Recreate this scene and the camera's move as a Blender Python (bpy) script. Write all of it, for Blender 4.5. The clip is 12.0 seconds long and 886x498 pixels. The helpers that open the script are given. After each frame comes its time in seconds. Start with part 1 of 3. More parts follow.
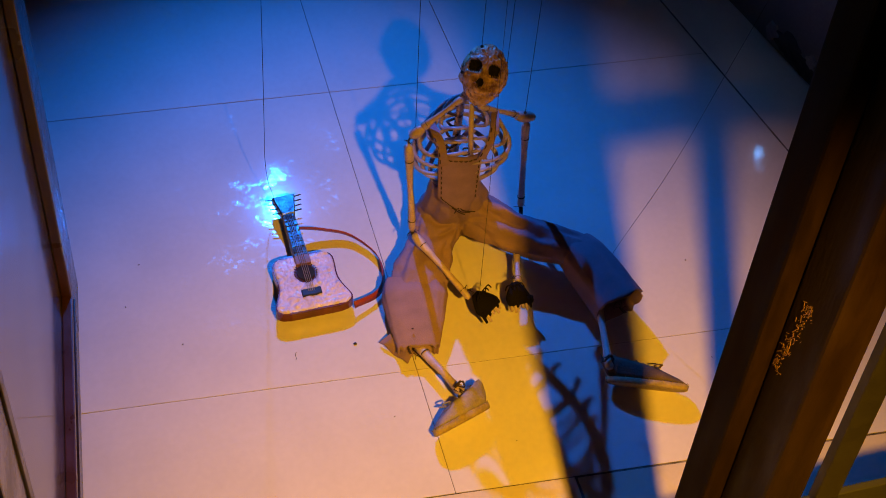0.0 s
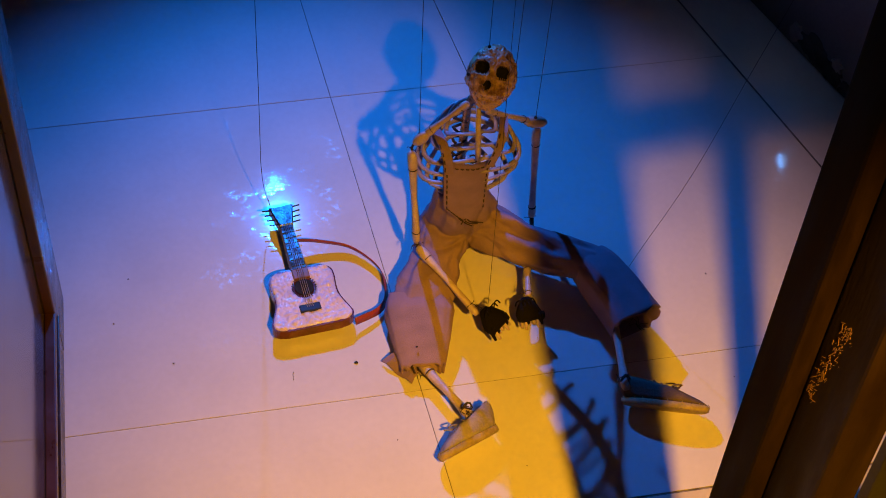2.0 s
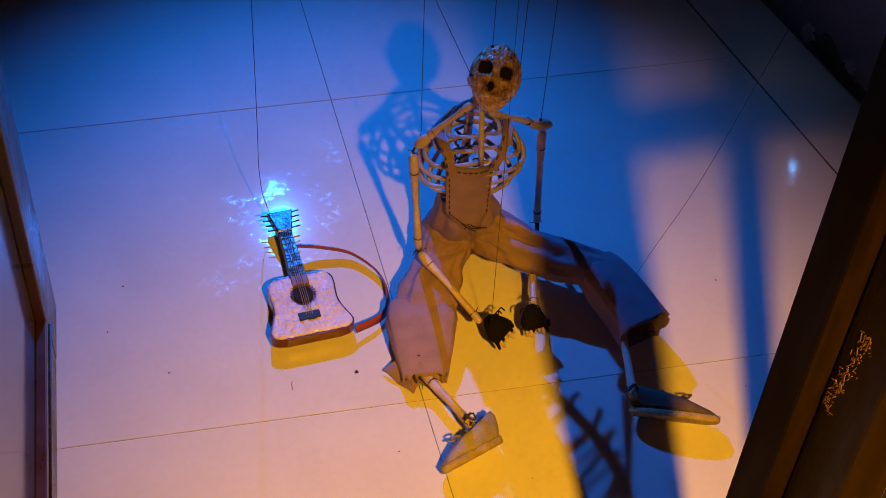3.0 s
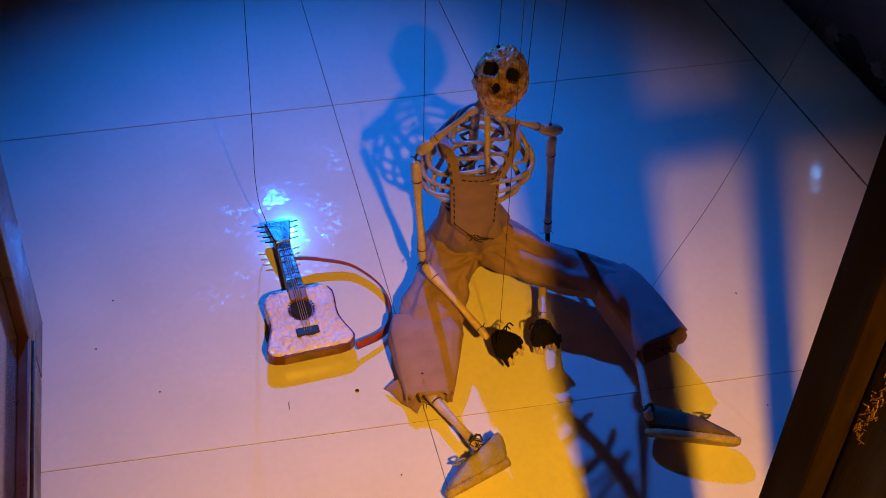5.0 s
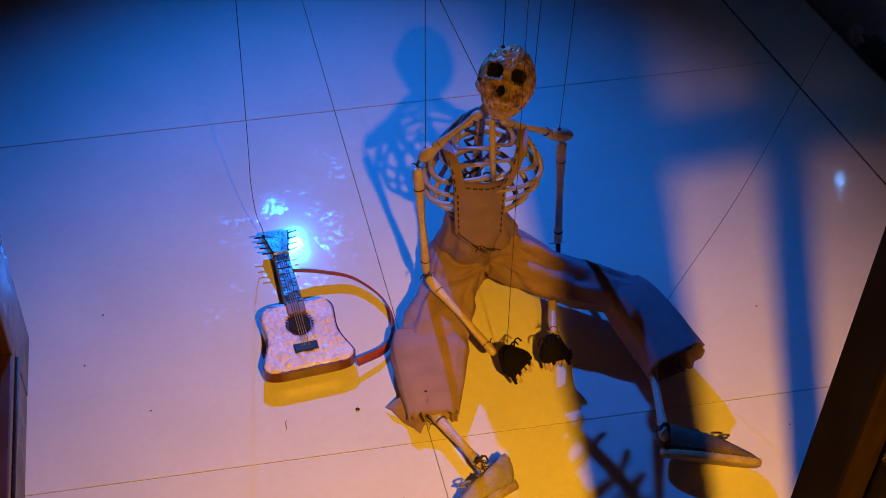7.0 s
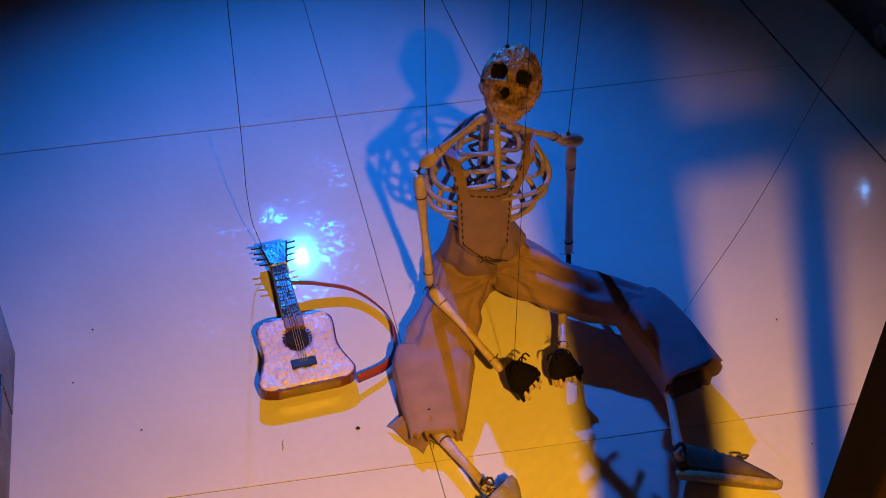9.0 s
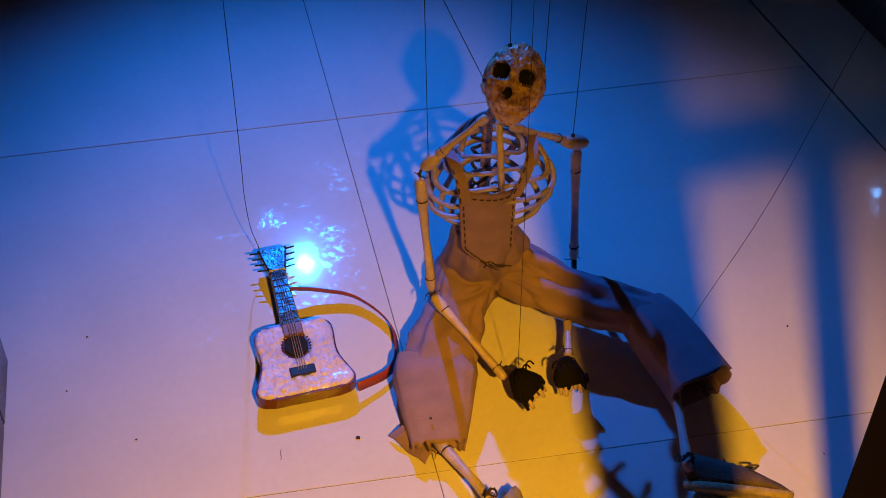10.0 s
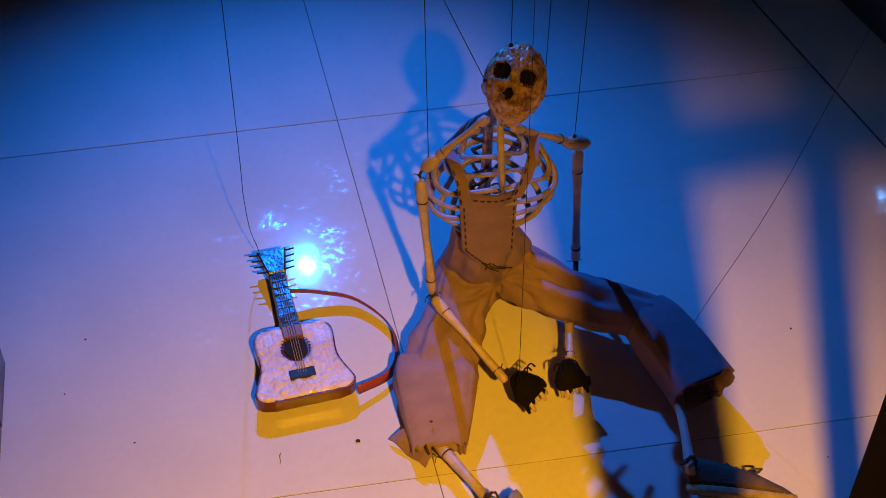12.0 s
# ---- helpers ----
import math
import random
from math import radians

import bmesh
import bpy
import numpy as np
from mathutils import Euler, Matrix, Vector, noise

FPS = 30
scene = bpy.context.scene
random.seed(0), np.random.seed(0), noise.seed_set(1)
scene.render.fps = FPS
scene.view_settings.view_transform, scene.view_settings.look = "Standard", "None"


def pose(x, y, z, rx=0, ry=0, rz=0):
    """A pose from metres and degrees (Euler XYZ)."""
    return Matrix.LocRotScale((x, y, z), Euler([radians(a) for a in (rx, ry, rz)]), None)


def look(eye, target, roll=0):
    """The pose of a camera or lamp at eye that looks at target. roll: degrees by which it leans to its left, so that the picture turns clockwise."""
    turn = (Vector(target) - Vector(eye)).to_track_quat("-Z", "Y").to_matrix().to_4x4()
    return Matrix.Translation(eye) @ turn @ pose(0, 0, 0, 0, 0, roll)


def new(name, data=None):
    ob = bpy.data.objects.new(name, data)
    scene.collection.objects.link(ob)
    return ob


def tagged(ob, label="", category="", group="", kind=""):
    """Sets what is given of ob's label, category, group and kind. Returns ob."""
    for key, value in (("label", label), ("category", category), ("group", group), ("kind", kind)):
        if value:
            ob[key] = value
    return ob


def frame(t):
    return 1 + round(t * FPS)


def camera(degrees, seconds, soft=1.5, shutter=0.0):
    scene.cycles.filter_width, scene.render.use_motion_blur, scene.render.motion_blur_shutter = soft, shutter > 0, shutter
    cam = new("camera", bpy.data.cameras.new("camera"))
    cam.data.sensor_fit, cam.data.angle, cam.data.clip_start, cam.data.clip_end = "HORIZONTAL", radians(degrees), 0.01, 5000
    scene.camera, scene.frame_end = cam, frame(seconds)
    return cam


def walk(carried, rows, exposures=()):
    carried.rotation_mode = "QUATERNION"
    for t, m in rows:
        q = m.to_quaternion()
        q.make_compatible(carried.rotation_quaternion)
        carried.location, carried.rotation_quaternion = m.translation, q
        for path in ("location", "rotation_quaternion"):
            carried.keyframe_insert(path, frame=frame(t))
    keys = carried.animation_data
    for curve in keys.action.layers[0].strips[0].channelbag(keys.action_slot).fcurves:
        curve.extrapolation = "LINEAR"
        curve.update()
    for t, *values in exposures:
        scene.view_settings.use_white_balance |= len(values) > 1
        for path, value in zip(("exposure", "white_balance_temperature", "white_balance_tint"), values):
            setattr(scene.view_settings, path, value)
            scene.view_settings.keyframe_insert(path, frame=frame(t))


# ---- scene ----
cam = camera(28.67, 12.0, soft=0.95)
PATH = [
    (0.00, -0.4804, -1.4198, 2.2654, 37.529, -19.590, -5.251),
    (1.00, -0.4590, -1.3747, 2.2061, 37.668, -19.210, -4.934),
    (2.00, -0.4365, -1.3331, 2.1489, 37.828, -18.755, -4.545),
    (3.00, -0.4147, -1.2960, 2.0933, 38.040, -18.263, -4.116),
    (4.00, -0.3918, -1.2599, 2.0426, 38.202, -17.709, -3.634),
    (5.00, -0.3695, -1.2262, 1.9955, 38.358, -17.134, -3.140),
    (6.00, -0.3474, -1.1941, 1.9518, 38.495, -16.536, -2.619),
    (7.00, -0.3255, -1.1632, 1.9085, 38.650, -15.918, -2.079),
    (8.00, -0.3047, -1.1338, 1.8664, 38.823, -15.312, -1.553),
    (9.00, -0.2850, -1.1058, 1.8263, 39.002, -14.711, -1.030),
    (10.00, -0.2689, -1.0799, 1.7830, 39.292, -14.215, -0.609),
    (10.34, -0.2634, -1.0707, 1.7703, 39.353, -14.049, -0.468),
    (10.60, -0.2634, -1.0707, 1.7703, 39.353, -14.049, -0.468),
    (12.00, -0.2634, -1.0707, 1.7703, 39.353, -14.049, -0.468),
]


def held_pose(x, y, z, pitch, yaw, roll):
    """Camera pose: pitch from straight down, yaw about z, then roll about the line of sight."""
    m = Matrix.Rotation(radians(yaw), 4, "Z") @ Matrix.Rotation(radians(pitch), 4, "X") @ Matrix.Rotation(radians(-roll), 4, "Z")
    return Matrix.Translation((x, y, z)) @ m


walk(cam, [(t, held_pose(*p)) for t, *p in PATH])

# ---- light ----
world = bpy.data.worlds.new("night")
scene.world = world
world.use_nodes = True
world.node_tree.nodes["Background"].inputs[0].default_value = (0.40, 0.28, 0.55, 1)
world.node_tree.nodes["Background"].inputs[1].default_value = 0.016


def spot(name, eye, target, watts, colour, degrees, blend, radius):
    data = bpy.data.lights.new(name, "SPOT")
    data.energy, data.color, data.spot_size, data.spot_blend, data.shadow_soft_size = watts, colour, radians(degrees), blend, radius
    ob = new(name, data)
    ob.matrix_world = look(eye, target)
    return ob


spot("warm_stage_light", (0.044, -1.40, 1.92), (0.06, -0.43, 0), 322, (1.0, 0.45, 0.016), 47.0, 1.0, 0.025)
spot("blue_stage_light", (0.01, 1.19, 1.04), (-0.11, 0.08, 0), 84, (0.006, 0.194, 1.0), 75.2, 1.0, 0.013)

# ---- materials ----


def material(name, colour, rough=0.6, metal=0.0, scale=20.0, vary=0.25, fine=200.0, bump=0.1, second=None, mask=0.5, coat=0.0, rough_vary=0.1, spec=0.5, stretch=1.0):
    """A surface with colour varied at two scales, uneven gloss and fine relief, in object space."""
    mat = bpy.data.materials.new(name)
    mat.use_nodes = True
    nt = mat.node_tree
    n, link = nt.nodes, nt.links.new
    bsdf = n["Principled BSDF"]
    tc, place = n.new("ShaderNodeTexCoord"), n.new("ShaderNodeMapping")
    place.inputs["Scale"].default_value = (1, 1, stretch)
    link(tc.outputs["Object"], place.inputs["Vector"])
    big, small = n.new("ShaderNodeTexNoise"), n.new("ShaderNodeTexNoise")
    for node, s, d in ((big, scale, 6), (small, fine, 3)):
        node.inputs["Scale"].default_value = s
        node.inputs["Detail"].default_value = d
        link(place.outputs["Vector"], node.inputs["Vector"])
    ramp = n.new("ShaderNodeValToRGB")
    dark = [c * (1 - vary) for c in colour] if second is None else second
    ramp.color_ramp.elements[0].position = mask - 0.18
    ramp.color_ramp.elements[1].position = mask + 0.18
    ramp.color_ramp.elements[0].color = (*dark, 1)
    ramp.color_ramp.elements[1].color = (*colour, 1)
    link(big.outputs["Fac"], ramp.inputs["Fac"])
    mix = n.new("ShaderNodeMix")
    mix.data_type, mix.blend_type = "RGBA", "MULTIPLY"
    mix.inputs["Factor"].default_value = vary
    link(ramp.outputs["Color"], mix.inputs["A"])
    link(small.outputs["Fac"], mix.inputs["B"])
    link(mix.outputs["Result"], bsdf.inputs["Base Color"])
    mr = n.new("ShaderNodeMapRange")
    mr.inputs["From Min"].default_value, mr.inputs["From Max"].default_value = 0.3, 0.7
    mr.inputs["To Min"].default_value, mr.inputs["To Max"].default_value = max(0.02, rough - rough_vary), min(1, rough + rough_vary)
    link(big.outputs["Fac"], mr.inputs["Value"])
    link(mr.outputs["Result"], bsdf.inputs["Roughness"])
    bsdf.inputs["Specular IOR Level"].default_value = spec
    bsdf.inputs["Metallic"].default_value = metal
    bsdf.inputs["Coat Weight"].default_value = coat
    bsdf.inputs["Coat Roughness"].default_value = 0.08
    if bump:
        bp = n.new("ShaderNodeBump")
        bp.inputs["Strength"].default_value = bump
        bp.inputs["Distance"].default_value = 0.002
        link(small.outputs["Fac"], bp.inputs["Height"])
        link(bp.outputs["Normal"], bsdf.inputs["Normal"])
    return mat


TILE = material("glazed_floor_tile", (0.72, 0.68, 0.65), 0.05, scale=6, vary=0.10, fine=90, bump=0.0, rough_vary=0.015, coat=0.10)
TILE.node_tree.nodes["Principled BSDF"].inputs["Coat Roughness"].default_value = 0.17


def add_scuffs(mat, scale, low, high, strength):
    """Dull, rippled scuffs in patches on a glossy surface."""
    nt = mat.node_tree
    n, link = nt.nodes, nt.links.new
    tc = n.new("ShaderNodeTexCoord")
    patch, ripple, wave = n.new("ShaderNodeTexNoise"), n.new("ShaderNodeTexNoise"), n.new("ShaderNodeTexNoise")
    patch.inputs["Scale"].default_value, ripple.inputs["Scale"].default_value, wave.inputs["Scale"].default_value = scale, 110, 28
    patch.inputs["Detail"].default_value, ripple.inputs["Detail"].default_value, wave.inputs["Detail"].default_value = 5, 4, 2
    for node in (patch, ripple, wave):
        link(tc.outputs["Object"], node.inputs["Vector"])
    m = n.new("ShaderNodeMapRange")
    m.inputs["From Min"].default_value, m.inputs["From Max"].default_value = low, high
    link(patch.outputs["Fac"], m.inputs["Value"])
    mul, add = n.new("ShaderNodeMath"), n.new("ShaderNodeMath")
    mul.operation, add.operation = "MULTIPLY", "MULTIPLY_ADD"
    link(m.outputs["Result"], mul.inputs[0])
    link(ripple.outputs["Fac"], mul.inputs[1])
    link(wave.outputs["Fac"], add.inputs[0])
    add.inputs[1].default_value = 0.20
    link(mul.outputs["Value"], add.inputs[2])
    bp = n.new("ShaderNodeBump")
    bp.inputs["Strength"].default_value, bp.inputs["Distance"].default_value = strength, 0.001
    link(add.outputs["Value"], bp.inputs["Height"])
    bsdf = n["Principled BSDF"]
    link(bp.outputs["Normal"], bsdf.inputs["Normal"])
    dull = n.new("ShaderNodeMath")
    dull.operation = "MULTIPLY_ADD"
    link(mul.outputs["Value"], dull.inputs[0])
    dull.inputs[1].default_value = 0.14
    link(bsdf.inputs["Roughness"].links[0].from_socket, dull.inputs[2])
    smear, reach, film = n.new("ShaderNodeTexNoise"), n.new("ShaderNodeMapRange"), n.new("ShaderNodeMath")
    smear.inputs["Scale"].default_value, smear.inputs["Detail"].default_value, smear.inputs["Distortion"].default_value = 15, 8, 0.9
    link(tc.outputs["Object"], smear.inputs["Vector"])
    reach.inputs["From Min"].default_value, reach.inputs["From Max"].default_value = 0.55, 0.70
    link(smear.outputs["Fac"], reach.inputs["Value"])
    film.operation = "MULTIPLY_ADD"
    flecks, speck = n.new("ShaderNodeMapRange"), n.new("ShaderNodeMath")
    flecks.inputs["From Min"].default_value, flecks.inputs["From Max"].default_value = 0.46, 0.66
    link(ripple.outputs["Fac"], flecks.inputs["Value"])
    speck.operation = "MULTIPLY"
    link(reach.outputs["Result"], speck.inputs[0])
    link(flecks.outputs["Result"], speck.inputs[1])
    link(speck.outputs["Value"], film.inputs[0])
    film.inputs[1].default_value = 0.20
    link(dull.outputs["Value"], film.inputs[2])
    link(film.outputs["Value"], bsdf.inputs["Roughness"])


add_scuffs(TILE, 17, 0.53, 0.72, 0.42)
GROUT = material("dark_grout", (0.30, 0.26, 0.25), 0.9, scale=55, vary=0.5, fine=300, second=(0.05, 0.04, 0.035), mask=0.48)
STONE = material("threshold_stone", (0.68, 0.60, 0.48), 0.35, scale=12, vary=0.15, fine=150, bump=0.05)
PLASTER = material("grey_plaster", (0.20, 0.195, 0.20), 0.85, scale=9, vary=0.25, fine=120, bump=0.4)
BARE = material("bare_cement", (0.10, 0.09, 0.095), 0.95, scale=40, vary=0.4, fine=160, bump=0.8)
VARNISH = material("dark_varnished_wood", (0.055, 0.028, 0.020), 0.26, scale=14, vary=0.45, fine=120, bump=0.15, rough_vary=0.12)
POSTWOOD = material("scuffed_dark_wood", (0.020, 0.010, 0.005), 0.75, scale=40, vary=0.5, fine=160, bump=0.10, rough_vary=0.15, spec=0.05, stretch=0.15)
CASING = material("worn_brown_varnish", (0.022, 0.010, 0.004), 0.60, scale=30, vary=0.5, fine=200, bump=0.25, rough_vary=0.2, spec=0.15, stretch=0.2)
GLINT = material("scratch_glint_colour", (0.42, 0.22, 0.05), 0.35, scale=200, vary=0.4, fine=300, bump=0.5)
BEAD = material("red_brown_bead", (0.11, 0.038, 0.022), 0.35, scale=20, vary=0.3)
PANEL = material("glossy_painted_panel", (0.14, 0.12, 0.13), 0.10, scale=5, vary=0.2, fine=60, bump=0.02, rough_vary=0.05)
GREYP = material("grey_painted_board", (0.030, 0.032, 0.045), 0.8, scale=10, vary=0.3)
BLACKIRON = material("dark_painted_bar", (0.02, 0.018, 0.016), 0.6, scale=30)
WALLP = material("plain_wall", (0.55, 0.53, 0.52), 0.9, scale=4, vary=0.1)
BONE = material("cream_painted_wood", (0.78, 0.60, 0.54), 0.42, scale=45, vary=0.35, fine=200, bump=0.3)
RIBM = material("pale_rib_cane", (0.46, 0.37, 0.42), 0.4, scale=60, vary=0.3)
SKULL = material("gold_brown_papier_mache", (0.88, 0.55, 0.30), 0.30, scale=95, vary=0.35, fine=190, bump=1.0, second=(0.16, 0.06, 0.03), mask=0.46)
RIBM.node_tree.nodes["Principled BSDF"].inputs["Subsurface Weight"].default_value = 0.7
RIBM.node_tree.nodes["Principled BSDF"].inputs["Subsurface Radius"].default_value = (1, 1, 1)
RIBM.node_tree.nodes["Principled BSDF"].inputs["Subsurface Scale"].default_value = 0.006
HOLLOW = material("black_hollow", (0.012, 0.010, 0.010), 0.9)
CLOTH = material("khaki_cotton", (0.335, 0.215, 0.275), 0.9, scale=38, vary=0.24, fine=700, bump=0.35)
STITCH = material("dark_brown_thread", (0.05, 0.03, 0.02), 0.9)
GLOVE = material("black_cloth", (0.009, 0.007, 0.007), 0.95, fine=400, bump=0.6, spec=0.1)
DARKCANVAS = material("dark_brown_canvas", (0.17, 0.115, 0.085), 0.85, scale=40, vary=0.45, fine=300, bump=0.6)
CANVAS = material("dirty_cream_canvas", (0.43, 0.36, 0.37), 0.8, scale=40, vary=0.4, fine=300, bump=0.5)
SOLE = material("tan_sole", (0.50, 0.38, 0.20), 0.7, scale=50, vary=0.4, bump=0.5)
THREAD = material("black_thread", (0.02, 0.018, 0.018), 0.7, bump=0)
GTOP = material("crinkled_white_film", (0.84, 0.70, 0.84), 0.12, scale=30, vary=0.15, fine=55, bump=0.0, rough_vary=0.05, coat=1.0)
GSIDE = material("red_brown_lacquer", (0.16, 0.016, 0.016), 0.18, scale=30, vary=0.5)
GNECK = material("black_foil", (0.03, 0.028, 0.03), 0.26, fine=110, bump=0.55, scale=60, rough_vary=0.08)
GWOOD = material("brown_fingerboard", (0.28, 0.13, 0.06), 0.5, scale=50)
STRAP = material("red_ribbon", (0.42, 0.06, 0.05), 0.5, scale=60, vary=0.3)
CHIP = material("pale_paint_chip", (0.36, 0.34, 0.34), 0.8, scale=60)
DEBRIS = material("dark_crumb", (0.03, 0.025, 0.02), 0.9)

# ---- mesh tools ----


def part(name, bm, mats, parent=None, label="", smooth=False):
    """Link a bmesh as one mesh object, under a thing when parent is given."""
    me = bpy.data.meshes.new(name)
    bmesh.ops.recalc_face_normals(bm, faces=bm.faces[:])
    if smooth:
        for f in bm.faces:
            f.smooth = True
    bm.to_mesh(me)
    bm.free()
    for m in mats if isinstance(mats, (list, tuple)) else [mats]:
        me.materials.append(m)
    ob = new(name, me)
    if parent is not None:
        ob.parent = parent
    if label:
        tagged(ob, label)
    return ob


def box(bm, lo, hi, m=None, mat=0, bevel=0.0):
    """A box between two corners, bevelled, moved by m."""
    c = [(a + b) / 2 for a, b in zip(lo, hi)]
    s = [b - a for a, b in zip(lo, hi)]
    t = bmesh.new()
    bmesh.ops.create_cube(t, size=1, matrix=Matrix.Translation(c) @ Matrix.Diagonal((*s, 1)))
    if bevel:
        bmesh.ops.bevel(t, geom=t.edges[:], offset=bevel, segments=2, affect="EDGES", profile=0.6)
    merge(bm, t, m, mat)


def merge(bm, t, m=None, mat=0):
    if m is not None:
        bmesh.ops.transform(t, matrix=m, verts=t.verts[:])
    made = {v: bm.verts.new(v.co) for v in t.verts}
    for f in t.faces:
        g = bm.faces.new([made[v] for v in f.verts])
        g.material_index = mat
        g.smooth = f.smooth
    t.free()


def rings(bm, loops, mat=0, closed=True, caps=True, smooth=True):
    """Skin a list of equal vertex loops."""
    vs = [[bm.verts.new(p) for p in loop] for loop in loops]
    n = len(vs[0])
    for a, b in zip(vs, vs[1:]):
        for i in range(n if closed else n - 1):
            f = bm.faces.new((a[i], a[(i + 1) % n], b[(i + 1) % n], b[i]))
            f.material_index, f.smooth = mat, smooth
    if caps and closed:
        for loop in (vs[0][::-1], vs[-1]):
            f = bm.faces.new(loop)
            f.material_index = mat
    return vs


def tube(bm, pts, radii, mat=0, n=8, flat=1.0, wobble=0.0):
    """A tube along points; radii one number or one each; flat squeezes it along its second axis."""
    pts = [Vector(p) for p in pts]
    if not isinstance(radii, (list, tuple)):
        radii = [radii] * len(pts)
    loops, up = [], None
    for i, p in enumerate(pts):
        d = (pts[min(i + 1, len(pts) - 1)] - pts[max(i - 1, 0)]).normalized()
        if up is None:
            up = Vector((0, 0, 1)) if abs(d.z) < 0.9 else Vector((0, 1, 0))
        side = d.cross(up).normalized()
        up = side.cross(d).normalized()
        r = radii[i]
        loops.append([p + (side * math.cos(a) + up * math.sin(a) * flat) * r * (1 + wobble * noise.noise(p * 60 + Vector((math.cos(a), math.sin(a), 0)) * 2)) for a in (2 * math.pi * k / n for k in range(n))])
    rings(bm, loops, mat)


def curve(pts, n=6):
    """Points on a smooth curve through pts."""
    pts = [Vector(p) for p in pts]
    q = [pts[0] * 2 - pts[1], *pts, pts[-1] * 2 - pts[-2]]
    out = []
    for a, b, c, d in zip(q, q[1:], q[2:], q[3:]):
        for k in range(n):
            t = k / n
            out.append(0.5 * (2 * b + (c - a) * t + (2 * a - 5 * b + 4 * c - d) * t * t + (3 * b - a - 3 * c + d) * t ** 3))
    return out + [pts[-1]]


def ball(bm, m, mat=0, u=14, v=9):
    t = bmesh.new()
    bmesh.ops.create_uvsphere(t, u_segments=u, v_segments=v, radius=1, matrix=m)
    for f in t.faces:
        f.smooth = True
    merge(bm, t, None, mat)


def prism(bm, outline, z0, z1, mat=0, bevel=0.0, m=None):
    """An upright prism over a plan outline, its top edge bevelled."""
    t = bmesh.new()
    lower = [t.verts.new((x, y, z0)) for x, y in outline]
    mid = [t.verts.new((x, y, z1 - bevel)) for x, y in outline]
    n = len(outline)
    for i in range(n):
        t.faces.new((lower[i], lower[(i + 1) % n], mid[(i + 1) % n], mid[i]))
    cx, cy = sum(p[0] for p in outline) / n, sum(p[1] for p in outline) / n
    if bevel:
        top = []
        for x, y in outline:
            d = math.hypot(cx - x, cy - y)
            k = bevel * 1.4 / d
            top.append(t.verts.new((x + (cx - x) * k, y + (cy - y) * k, z1)))
        for i in range(n):
            t.faces.new((mid[i], mid[(i + 1) % n], top[(i + 1) % n], top[i]))
    else:
        top = mid
    t.faces.new(top)
    t.faces.new(lower[::-1])
    merge(bm, t, m, mat)


# ---- the large structure ----
SKEW = -0.077      # the tile rows run slightly askew of the columns
WALL = (0.967, -0.276)   # right wall: x = a + b * y
BORDER = (0.817, -0.235)   # inner edge of the border tiles along that wall


def wall_frame(y, z=0.0):
    """A frame on the right wall: local x out of the wall into the room, local y along it, z up."""
    a = math.atan(-WALL[1])
    return Matrix.Translation((WALL[0] + WALL[1] * y, y, z)) @ Matrix.Rotation(a + math.pi, 4, "Z")


bm = bmesh.new()
box(bm, (-1.9, -3.2, -0.12), (1.9, 2.8, -0.0012))
floor = tagged(part("floor", bm, GROUT), "glazed cream floor tiles with dark thin joints", "floor", kind="structure")

bm = bmesh.new()
box(bm, (-1.9, -3.2, 2.6), (1.9, 2.8, 2.7))
tagged(part("ceiling", bm, WALLP), "plain grey plaster ceiling", "ceiling", kind="structure")
for name, lo, hi in (("wall_north", (-1.9, 2.7, -0.1), (1.9, 2.8, 2.6)), ("wall_west", (-1.9, -3.1, -0.1), (-1.8, 2.7, 2.6)), ("wall_south", (-1.9, -3.2, -0.1), (1.9, -3.1, 2.6))):
    bm = bmesh.new()
    box(bm, lo, hi)
    tagged(part(name, bm, WALLP), "plain grey painted wall", "wall", kind="structure")
bm = bmesh.new()
box(bm, (1.8, -3.1, -0.1), (1.9, -0.6, 2.6))
tagged(part("wall_southeast", bm, WALLP), "plain grey painted wall", "wall", kind="structure")

# the right wall with its skirting
bm = bmesh.new()
box(bm, (-0.12, -2.0, -0.1), (0.0, 1.10, 2.6))
east = part("wall_east", bm, PLASTER)
east.matrix_world = wall_frame(0.5)
tagged(east, "grey plastered wall with flaking paint along its foot", "wall", kind="structure")


def border_edge(y, shift=0.0):
    return BORDER[0] + BORDER[1] * y + shift, y


bm = bmesh.new()
prism(bm, [border_edge(-0.52, 0.0), border_edge(1.6, 0.0), border_edge(1.6, 0.0024), border_edge(-0.52, 0.0024)], -0.0005, 0.0012)
tagged(part("floor_joint", bm, GROUT), "dark joint between the floor and its border tiles", "joint", kind="structure")
for y0, y1 in ((-0.52, 0.10), (0.102, 0.698), (0.70, 1.6)):
    bm = bmesh.new()
    outer = [(WALL[0] + WALL[1] * y - 0.004, y) for y in (y1, y0)]
    prism(bm, [border_edge(y0, 0.0024), border_edge(y1, 0.0024), *outer], -0.0005, 0.0016, bevel=0.0004)
    part("border_tile", bm, TILE, floor)


